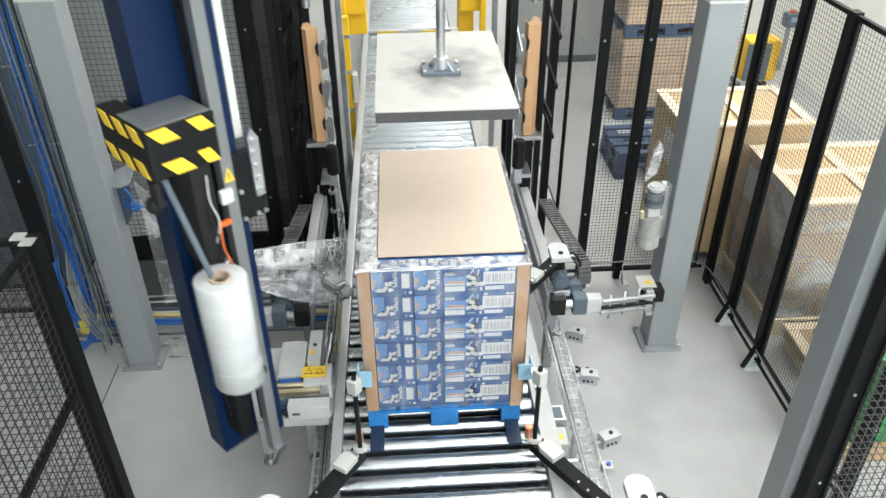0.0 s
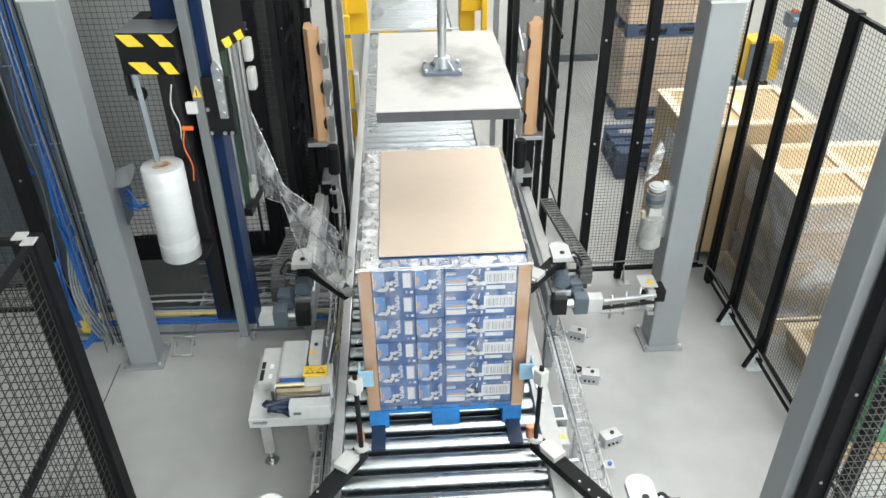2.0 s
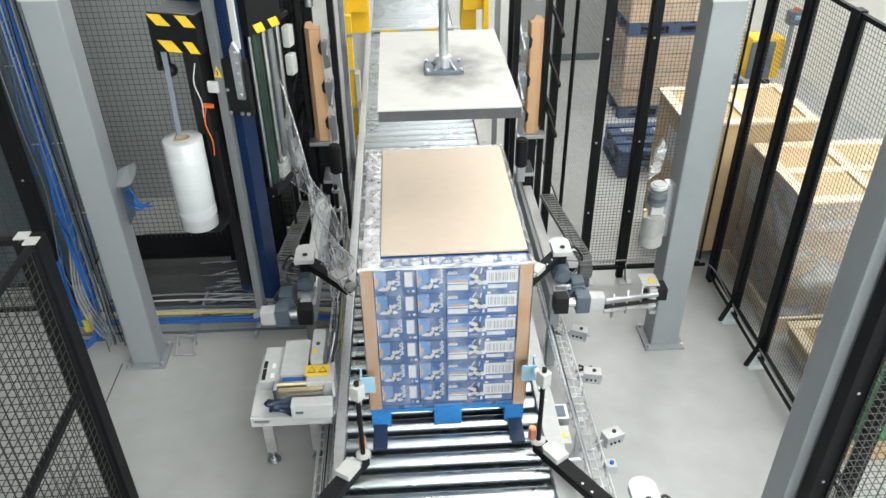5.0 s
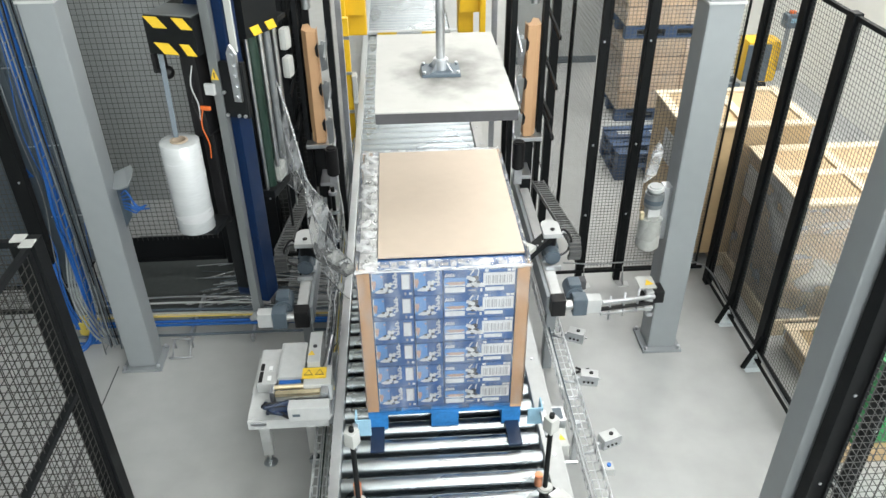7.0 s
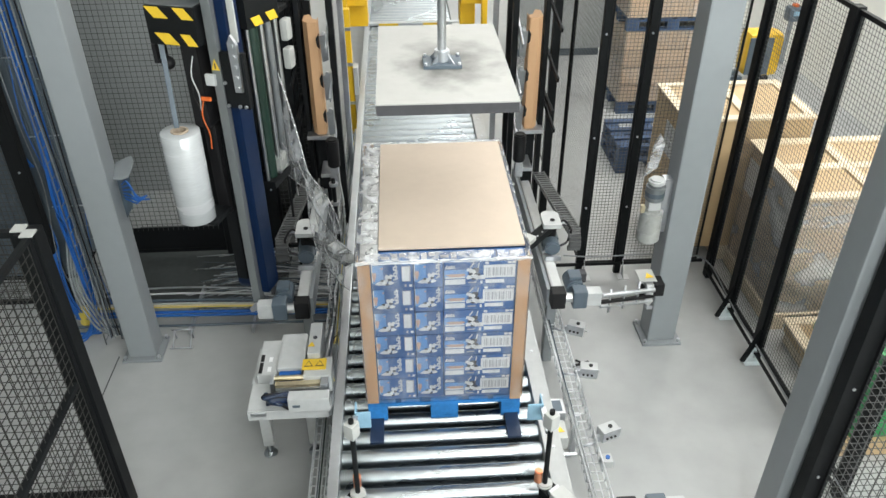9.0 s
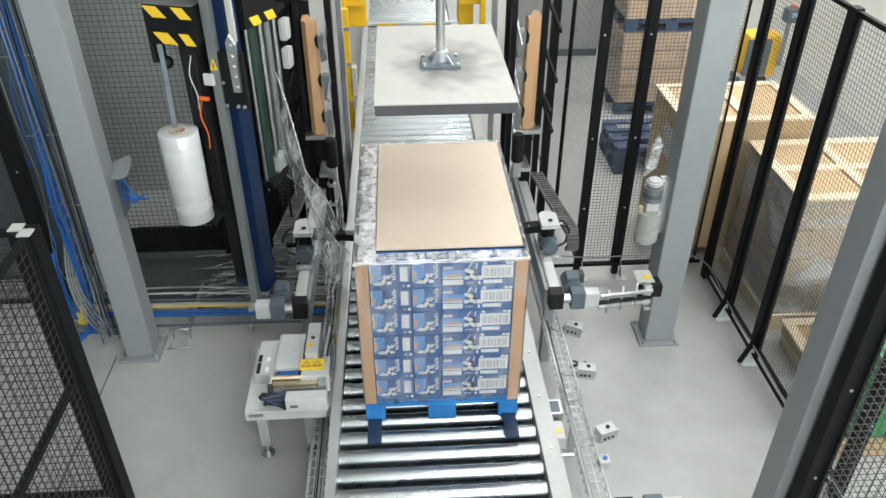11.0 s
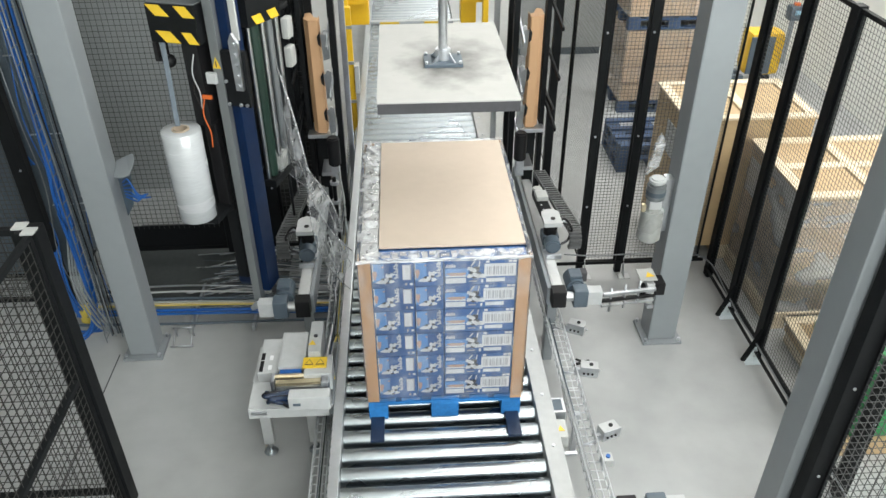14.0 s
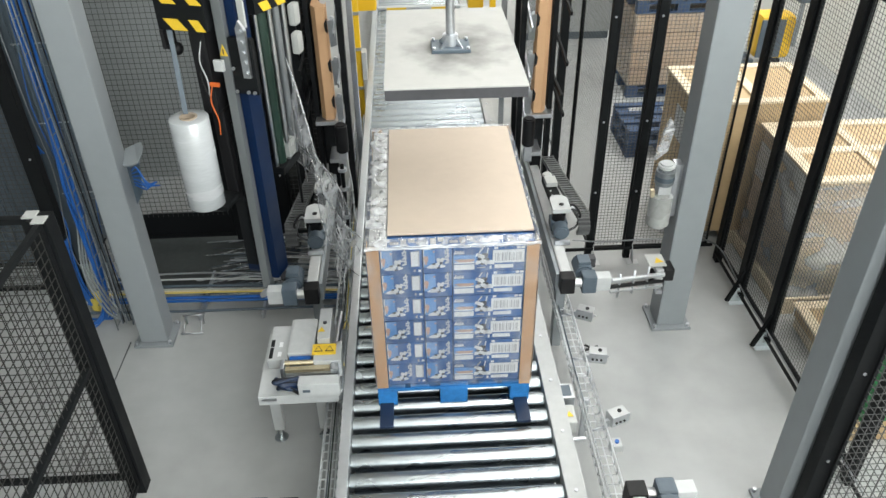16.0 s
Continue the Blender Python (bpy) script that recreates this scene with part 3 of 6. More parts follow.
# ---- guard fences ----
def fence_post(parent, x, y, h, w=0.06, d=0.06):
    part("post", B(x - w / 2, x + w / 2, y - d / 2, y + d / 2, 0, h, 0.004), "black", parent)
    for z in (0.62, 1.2, 1.95):
        if z < h:
            part("bolt", rod((x, y - d / 2 - 0.006, z), (x, y - d / 2, z), 0.008, seg=6), "zinc", parent)


def foot(parent, x, y, dx, dy):
    """A triangular zinc bracket that holds a post to the floor."""
    d = Vector((dx, dy, 0))
    s = Vector((-dy, dx, 0))
    p = Vector((x, y, 0))
    part("foot_bracket", poly([p + d * 0.0 + s * 0.03, p + d * 0.09 + s * 0.03, p + d * 0.0 + s * 0.03 + Vector((0, 0, 0.15))], s, 0.004), "light_grey", parent)
    c = p + d * 0.05 + s * 0.035
    part("foot_plate", B(c.x - 0.045, c.x + 0.045, c.y - 0.035, c.y + 0.035, 0, 0.006, 0.001), "light_grey", parent)


def panel(parent, p, q, z0, z1, step=0.034, frame_w=0.025, r=0.0011, solid=0.0, wire="wire"):
    """A framed wire mesh panel between two posts."""
    p, q = Vector((*p, 0)), Vector((*q, 0))
    u = (q - p).normalized()
    w = (q - p).length
    bm = bmesh.new()
    up = Vector((0, 0, 1))
    for z in (z0 + frame_w / 2, z1 - frame_w / 2):
        beam(p + up * z, q + up * z, frame_w, frame_w, bm)
    for e in (p + u * frame_w / 2, q - u * frame_w / 2):
        beam(e + up * (z0 + frame_w), e + up * (z1 - frame_w), frame_w, frame_w, bm)
    fr = part("panel_frame", bm, "black", parent)
    if solid:
        bm = beam(p + u * frame_w + up * (z0 + frame_w + solid / 2), q - u * frame_w + up * (z0 + frame_w + solid / 2), 0.004, solid, up="Y")
        part("kick_plate", bm, "black", parent)
    part("wire_mesh", wires(p + up * (z0 + solid), u, up, w, z1 - z0 - solid, step, step, r), wire, parent)


FH = 2.42
f1 = thing("guard_fence", 2.2, 1.2, 0, "black steel guard fence with fine wire mesh beside the crates", "fence", "guard fences")
YS = [1.93, 1.464, 0.975, -0.2]
for k, y in enumerate(YS):
    fence_post(f1, 2.21, y, FH, 0.05, 0.07)
    if k in (1, 2):
        part("foot_bracket", poly([(2.115, y - 0.05, 0), (2.22, y - 0.05, 0), (2.18, y - 0.04, 0.12), (2.165, y - 0.04, 0.12)], (0, -1, 0), 0.004), "foot_zinc", f1)
        part("foot_plate", B(2.11, 2.225, y - 0.09, y - 0.05, 0, 0.006, 0.001), "foot_zinc", f1)
        part("strut", beam((2.2, y - 0.03, 0.26), (2.10, y - 0.05, 0.01), 0.02, 0.03), "black", f1)
        for bz in (0.05, 0.1):
            part("bolt", rod((2.172, y - 0.054, bz), (2.172, y - 0.06, bz), 0.008, seg=6), "zinc", f1)
for a, b in zip(YS, YS[1:]):
    panel(f1, (2.21, b + 0.036), (2.21, a - 0.036), 0.1, FH - 0.01, 0.028, r=0.0010)
f2 = thing("guard_fence", 1.6, 2.0, 0, "black steel guard fence with wire mesh behind the conveyor", "fence", "guard fences")
XS = [1.19, 1.50, 2.17]
for x in XS[:2]:
    fence_post(f2, x, 2.03, 2.6, 0.05, 0.04)
    foot(f2, x, 2.0, 0, -1)
for a, b in zip(XS, XS[1:]):
    panel(f2, (a + 0.03, 2.03), (b - 0.03, 2.03), 0.1, 2.58, 0.026, 0.014, 0.0012)
f3 = thing("guard_fence", 1.1, 3.0, 0, "black steel guard fence receding along the conveyor", "fence", "guard fences")
for y in (2.95, 6.0):
    fence_post(f3, 1.19, y, 2.6, 0.03, 0.03)
for a, b in ((2.06, 2.93), (2.97, 5.97)):
    panel(f3, (1.19, a), (1.19, b), 0.1, 2.58, 0.034, 0.012, 0.0008)

f4 = thing("guard_fence", -1.6, 2.45, 0, "black steel guard fence with wire mesh behind the wrapping arm", "fence", "guard fences")
XS = [-2.7, -1.62, -1.22, -0.98, -0.80]
for x in XS[1:]:
    fence_post(f4, x, 2.47, 3.0, 0.07 if x == -1.22 else 0.05, 0.05)
for a, b in zip(XS, XS[1:]):
    panel(f4, (a + 0.03, 2.47), (b - 0.03, 2.47), 0.06, 2.98, 0.04, 0.03, 0.0015, 0.20 if a < -1.5 else 0)
for a, b in ((-1.19, -1.005), (-0.955, -0.825)):
    part("smoked_panel", B(a, b, 2.502, 2.506, 0.3, 2.95), "smoked", f4, "dark smoked sheet behind the mesh")
f5 = thing("guard_fence", -1.83, 0.0, 0, "black steel guard gate corner with coarse wire mesh", "fence", "guard fences")
fence_post(f5, -1.79, 0.0, 1.83, 0.09, 0.09)
panel(f5, (-1.775, -2.2), (-1.775, -0.046), 0.08, 1.83, 0.05, 0.025, 0.0016, wire="gate_wire")
part("mid_rail", B(-1.79, -1.76, -2.14, -0.1, 1.0, 1.03), "black", f5)
panel(f5, (-3.6, 0.0), (-1.836, 0.0), 0.08, 1.83, 0.05, 0.03, 0.0016, wire="gate_wire")
for x, y in ((-1.83, 0.01), (-1.775, -0.035)):
    part("white_cap", B(x - 0.028, x + 0.028, y - 0.03, y + 0.03, 1.831, 1.838, 0.002), "white", f5)
f6 = thing("guard_fence", -2.15, 0.7, 0, "tall black steel fence post with mesh beside blue hoses", "fence", "guard fences")
fence_post(f6, -2.70, 1.78, 3.2, 0.08, 0.07)
panel(f6, (-4.8, 1.78), (-2.742, 1.78), 0.1, 3.18, 0.035, 0.03, 0.002)
f7 = thing("guard_fence", 1.93, -0.5, 0, "black steel guard fence with wire mesh beside the near column", "fence", "guard fences")
fence_post(f7, 1.768, -0.50, FH, 0.085, 0.08)
panel(f7, (1.815, -0.50), (3.6, -0.50), 0.1, FH - 0.01, 0.045, 0.015, 0.0014)
panel(f7, (1.80, -2.6), (1.80, -0.55), 0.1, FH - 0.01, 0.045, 0.015, 0.0014)


# ---- overhead frame that carries the mast and the arm ----
over = thing("overhead_frame", 0, 0.6, 5.0, "grey steel overhead frame on the machine columns", "machine frame")
part("cross_beam", B(-2.125, 2.07, 1.22, 1.40, 5.2, 5.36, 0.01), "paint_grey", over)
part("cross_beam", B(1.69, 1.83, -0.42, 1.22, 5.2, 5.36, 0.01), "paint_grey", over)
part("centre_beam", B(-0.1, 0.1, 0.45, 1.22, 5.22, 5.34, 0.01), "paint_grey", over)
part("bearing", rod((0, 0.62, 5.02), (0, 0.62, 5.22), 0.16, seg=28), "dark_grey", over)

# ---- rotating film arm, in its own space: x outwards, y along its turn ----
ARM0 = 163.0
arm = thing("wrapping_arm", 0, 0.62, 0, "dark blue rotating wrapping arm carrying a film carriage", "wrapping arm", rz=ARM0)
part("top_beam", B(0.0, 1.4, -0.29, 0.07, 4.86, 5.02, 0.01), "blue_beam", arm, local=True)
part("mast_beam", B(1.165, 1.36, -0.29, -0.15, 0.66, 4.86, 0.008), "blue_beam", arm, "dark blue square mast", local=True)
part("guide_plate", B(1.135, 1.185, -0.05, 0.006, 0.64, 4.5, 0.004), "guide_steel", arm, "flat grey guide plate", local=True)
part("rear_plate", B(1.232, 1.30, -0.165, -0.055, 0.78, 1.75, 0.004), "black", arm, local=True)
for k in range(13):
    part("chain_link", B(1.301, 1.315, -0.15, -0.11, 0.80 + k * 0.05, 0.835 + k * 0.05, 0.003), "black_plastic", arm, local=True)
bm = poly([(1.12, 0.012, 0.66), (1.17, 0.012, 0.66), (1.21, 0.012, 0.61), (1.20, 0.012, 0.585), (1.17, 0.012, 0.60), (1.12, 0.012, 0.64)], (0, 1, 0), 0.012)
part("film_hook", bm, "zinc", arm, local=True)
part("mast_foot", B(1.17, 1.355, -0.285, -0.155, 0.645, 0.66, 0.004), "navy", arm, local=True)
bm = poly([(1.02, 0.004, 2.06), (1.06, 0.004, 2.06), (1.065, 0.004, 2.32), (1.045, 0.004, 2.36), (1.015, 0.004, 2.31)], (0, 1, 0), 0.02)
part("bracket", bm, "zinc", arm, local=True)
for k in range(5):
    part("bolt", rod((1.04, 0.024, 2.085 + k * 0.055), (1.04, 0.036, 2.085 + k * 0.055), 0.013, seg=6), "zinc", arm, local=True)


def stripes(parent, cells, y0, dep, axis="y"):
    """Slanted yellow bars on the black cover: cells of (a0, a1, z0, z1, slant)."""
    for a0, a1, z0, z1, sl in cells:
        if axis == "y":
            pts = [(a0, y0, z0), (a1, y0, z0), (a1 + sl, y0, z1), (a0 + sl, y0, z1)]
            nrm = (0, 1, 0)
        else:
            pts = [(y0, a0, z0), (y0, a1, z0), (y0, a1 + sl, z1), (y0, a0 + sl, z1)]
            nrm = (1, 0, 0)
        part("hazard_stripe", poly(pts, nrm, dep), "hazard", parent, local=True)


bm = B(1.20, 1.473, -0.16, 0.055, 2.295, 2.49, 0.008)
B(1.39, 1.473, -0.31, -0.15, 2.295, 2.49, 0.008, bm)
cover = part("carriage_cover", bm, "black", arm, "black cover with yellow hazard stripes", local=True)
part("slider_plate", B(1.0, 1.133, -0.03, 0.002, 1.96, 2.26, 0.006), "black", arm, "black slider plate", local=True)
part("slider_block", B(1.085, 1.134, -0.17, -0.03, 0.72, 4.6, 0.006), "blue_beam", arm, local=True)
for bx_, bz_ in ((1.02, 1.975), (1.055, 1.975), (1.12, 1.975), (1.12, 2.1)):
    part("bolt", rod((bx_, 0.004, bz_), (bx_, 0.014, bz_), 0.01, seg=6), "zinc", arm, local=True)
part("light_strip", B(1.04, 1.075, -0.06, -0.045, 2.3, 4.4, 0.003), "white", arm, "pale flat strip", local=True)
stripes(cover, [(1.345, 1.420, 2.432, 2.487, 0.048), (1.206, 1.268, 2.432, 2.487, 0.045), (1.305, 1.385, 2.300, 2.357, 0.05), (1.206, 1.258, 2.300, 2.357, 0.035)], 0.0555, 0.003)
stripes(cover, [(-0.25 + k * 0.11, -0.19 + k * 0.11, z0, z0 + 0.055, -0.04) for k in range(3) for z0 in (2.30, 2.43)], 1.4735, 0.004, "x")
part("cover_top", B(1.21, 1.465, -0.15, 0.045, 2.4905, 2.496, 0.002), "guide_steel", cover, "bare grey top sheet", local=True)
C0, C1 = Vector((1.111, -0.295, 0)), Vector((1.038, -0.545, 0))
cover2 = part("roller_cover", poly([C0 + Vector((0, 0, 2.28)), C1 + Vector((0, 0, 2.28)), (1.20, -0.60, 2.28), (1.25, -0.31, 2.28)], (0, 0, 1), 0.28), "black", arm, "black cover over the stretch rollers", local=True)
for d0 in (0.03, 0.15):
    e = (C1 - C0).normalized()
    quad = [C0 + e * (d0 + d) + Vector((0, 0, z)) for d, z in ((0.03, 2.284), (0.095, 2.284), (0.07, 2.335), (0.0, 2.335))]
    part("hazard_stripe", poly(quad, (-0.96, 0.28, 0), 0.004), "hazard", cover2, local=True)
# stretch rollers below the cover
for r, sy, rad, m in ((1.135, -0.325, 0.011, "steel"), (1.14, -0.385, 0.036, "dgreen"), (1.105, -0.435, 0.014, "steel"), (1.175, -0.48, 0.036, "dgreen"), (1.11, -0.525, 0.022, "guide_steel"), (1.10, -0.60, 0.015, "steel"), (1.125, -0.635, 0.010, "steel")):
    part("stretch_roller", rod((r, sy, 1.35), (r, sy, 2.28), rad, seg=16), m, arm, local=True)
part("roller_bracket", B(1.085, 1.205, -0.66, -0.305, 1.30, 1.35, 0.006), "black", arm, local=True)
part("bracket_guard", B(1.09, 1.17, -0.53, -0.42, 1.35, 1.47, 0.02), "clear_grey", arm, "cloudy plastic guard", local=True)
part("roller_backing", B(1.225, 1.24, -0.55, -0.30, 1.35, 2.28, 0.003), "black", arm, local=True)
part("bracket_rod", rod((1.12, -0.56, 0.95), (1.12, -0.56, 1.30), 0.009, seg=8), "black", arm, local=True)
part("bracket_rod", rod((1.10, -0.62, 1.08), (1.10, -0.62, 1.30), 0.006, seg=8), "steel", arm, local=True)
for z in (2.0, 2.17):
    part("roller_motor", B(1.05, 1.095, -0.72, -0.645, z - 0.065, z + 0.06, 0.016), "white", arm, local=True)
    part("motor_flange", B(1.055, 1.10, -0.735, -0.72, z - 0.04, z + 0.03, 0.004), "black_plastic", arm, local=True)
part("top_bracket", B(1.07, 1.20, -0.72, -0.56, 2.28, 2.31, 0.005), "black", arm, local=True)
# carriage body, cables and roll holder
part("carriage_body", B(1.24, 1.33, -0.16, 0.03, 1.84, 2.29, 0.015), "black_plastic", arm, local=True)
part("carriage_lower", B(1.24, 1.31, -0.16, -0.01, 1.28, 1.84, 0.012), "black_plastic", arm, local=True)
for k, (x, z) in enumerate(((1.265, 2.24), (1.275, 2.15), (1.245, 2.02))):
    bm = tube(curve_pts([(x, 0.03, z), (x + 0.015, 0.05, z - 0.1), (x - 0.008, 0.05, z - 0.2), (x + 0.01, 0.03, z - 0.3)]), 0.0035)
    part("cable", bm, ("light_grey", "black_plastic", "orange_cable")[k], arm, local=True)
part("sensor_block", B(1.165, 1.22, 0.007, 0.03, 2.085, 2.145, 0.006), "light_grey", arm, local=True)
part("clip", B(1.20, 1.255, 0.03, 0.045, 2.005, 2.025, 0.003), "orange_cable", arm, local=True)
part("holder_bar", beam((1.43, 0.03, 2.29), (1.375, 0.13, 1.875), 0.026, 0.010, bevel=0.003), "dark_grey", arm, "flat grey holder bar", local=True)
part("holder_pin", rod((1.45, -0.03, 2.20), (1.45, 0.045, 2.20), 0.01, seg=10), "black_plastic", arm, local=True)
part("holder_catch", B(1.455, 1.478, 0.02, 0.05, 2.19, 2.29, 0.006), "black_plastic", arm, local=True)
bm = bmesh.new()
bmesh.ops.create_uvsphere(bm, u_segments=20, v_segments=12, radius=0.036)
bm.transform(pose(1.455, -0.035, 2.165))
rod((1.455, -0.035, 2.19), (1.455, -0.035, 2.298), 0.009, bm, 8)
part("ball_knob", bm, "black_plastic", arm, "black ball knob on a short rod", smooth=True, local=True)
part("holder_arm", B(1.23, 1.36, -0.01, 0.16, 1.305, 1.335, 0.004), "black", arm, local=True)
part("core_shaft", rod((1.352, 0.147, 1.31), (1.352, 0.147, 1.84), 0.03, seg=16), "black", arm, local=True)
tri = poly([(1.138, 0.0065, 2.165), (1.182, 0.0065, 2.165), (1.160, 0.0065, 2.225)], (0, 1, 0), 0.003)
sign = part("warning_sign", tri, "hazard", arm, "yellow triangular warning sign", local=True)
part("sign_mark", B(1.157, 1.163, 0.0095, 0.011, 2.173, 2.203), "black_print", sign, local=True)
# film roll on the arm
bm = bmesh.new()
seg, R0, R1, z0, z1 = 48, 0.103, 0.039, 1.338, 1.868
prof = [(R1, z0), (R0 - 0.004, z0), (R0, z0 + 0.004), (R0 - 0.0006, z0 + 0.22), (R0, z0 + 0.26), (R0, z1 - 0.004), (R0 - 0.004, z1), (R1 + 0.006, z1 - 0.001)]
rings = [[bm.verts.new((1.352 + r * math.cos(2 * math.pi * k / seg), 0.147 + r * math.sin(2 * math.pi * k / seg), z)) for k in range(seg)] for r, z in prof]
for a, b in zip(rings, rings[1:]):
    for k in range(seg):
        f = bm.faces.new((a[k], a[(k + 1) % seg], b[(k + 1) % seg], b[k]))
        f.smooth = True
roll = part("film_roll", bm, "roll", arm, "glossy white roll of stretch film", local=True)
bm = bmesh.new()
ring = [[bm.verts.new((1.352 + r * math.cos(2 * math.pi * k / 24), 0.147 + r * math.sin(2 * math.pi * k / 24), z)) for k in range(24)] for r, z in ((0.046, 1.867), (0.046, 1.874), (0.036, 1.874), (0.036, 1.62))]
for a, b in zip(ring, ring[1:]):
    for k in range(24):
        bm.faces.new((a[k], a[(k + 1) % 24], b[(k + 1) % 24], b[k]))
part("cardboard_core", bm, "core", roll, local=True)

# ---- hanging film between the arm and the load ----
WX, WY = -0.50, 0.61
web = thing("film_tail", WX, WY, 0.0, "thin clear film gathered and stretched from the arm to the load", "stretch film")


def web_edge(u, v):
    """A point of the film, u along it from the load to the rollers, v from its lower to its upper edge: fanned at both ends, gathered between."""
    if u < 0.66:
        k = u / 0.66
        top, bot = 1.39 + 0.04 * k, 0.98 + 0.34 * k ** 1.3
    else:
        k = (u - 0.66) / 0.34
        top, bot = 1.43 + 0.52 * k, 1.32 - 0.05 * k
    fold = 0.05 * math.sin(9 * v + 4 * u) * (0.25 + abs(u - 0.66)) + 0.05 * (1 - v) * math.sin(math.pi * min(1.0, u / 0.66)) + 0.05 * (1 - v) * max(0.0, u - 0.66) / 0.34
    return (0.95 * u, fold, bot + (top - bot) * v)


bm = bmesh.new()
rows = [[bm.verts.new(web_edge(i / 16, k / 14)) for k in range(15)] for i in range(17)]
for a, b in zip(rows, rows[1:]):
    for k in range(14):
        f = bm.faces.new((a[k], a[k + 1], b[k + 1], b[k]))
        f.smooth = True
part("film_sheet", bm, "film_web", web, local=True)
for v, r in ((1.0, 0.0045), (0.93, 0.002), (0.8, 0.002), (0.62, 0.0025), (0.4, 0.0015), (0.2, 0.002), (0.0, 0.003)):
    part("film_edge", tube([web_edge(i / 12, v) for i in range(13)], r), "film_top", web, "rolled silvery film edge", local=True)


# ---- corner arms on linear guides ----
def guide(s, y0, y1, near_end, label, x=0.785):
    x = s * x
    g = thing("linear_guide", x, (y0 + y1) / 2, 0.55, label, "linear guide", "linear guides")
    part("profile", B(x - 0.035, x + 0.035, y0, y1, 0.62, 0.70, 0.005), "pale_alu", g, "bright aluminium profile")
    part("belt_cover", B(x - 0.027, x + 0.027, y0, y1, 0.7005, 0.705, 0.001), "pale_alu", g)
    part("side_plate", B(x - s * 0.05 - 0.012, x - s * 0.05 + 0.012, y0, y1, 0.56, 0.69, 0.003), "paint_grey", g)
    e = y0 if near_end else y1
    d = -1 if near_end else 1
    part("end_cap", B(x - 0.045, x + 0.045, e, e + d * 0.085, 0.595, 0.715, 0.008), "black_plastic", g, "black end cap")
    part("coupling", rod((x + s * 0.045, e + d * 0.045, 0.655), (x + s * 0.09, e + d * 0.045, 0.655), 0.032, seg=18), "steel", g)
    gb = part("gearbox", B(x + s * 0.09, x + s * 0.18, e + d * 0.0, e + d * 0.09, 0.595, 0.72, 0.012), "dark_grey", g, "blue-grey gearbox")
    part("gearbox_flange", B(x + s * 0.18, x + s * 0.27, e + d * 0.008, e + d * 0.08, 0.605, 0.705, 0.006), "light_grey", gb)
    mt = part("motor", rod((x + s * 0.12, e - d * 0.0, 0.675), (x + s * 0.12, e - d * 0.16, 0.675), 0.058, seg=20, bevel=0.012), "dark_grey", g, "blue-grey electric motor")
    part("terminal_box", B(x + s * 0.12 - 0.04, x + s * 0.12 + 0.04, min(e - d * 0.03, e - d * 0.12), max(e - d * 0.03, e - d * 0.12), 0.728, 0.752, 0.008), "dark_grey", mt)
    part("cable_plug", B(x + s * 0.16, x + s * 0.215, min(e - d * 0.12, e - d * 0.18), max(e - d * 0.12, e - d * 0.18), 0.64, 0.71, 0.008), "rubber", mt)
    for y in (y0 + 0.12, y1 - 0.2):
        part("support_leg", B(x - 0.03, x + 0.03, y - 0.03, y + 0.03, 0, 0.62, 0.004), "paint_grey", g)
    return g


guide(-1, 0.93, 2.6, True, "aluminium linear guide with grey gearmotor beside the conveyor", 0.825)
guide(1, 0.93, 2.6, True, "aluminium linear guide with grey gearmotor beside the conveyor", 0.765)
guide(-1, -2.3, -0.75, False, "aluminium linear guide near the conveyor's front end")
guide(1, -2.3, -0.75, False, "aluminium linear guide near the conveyor's front end")


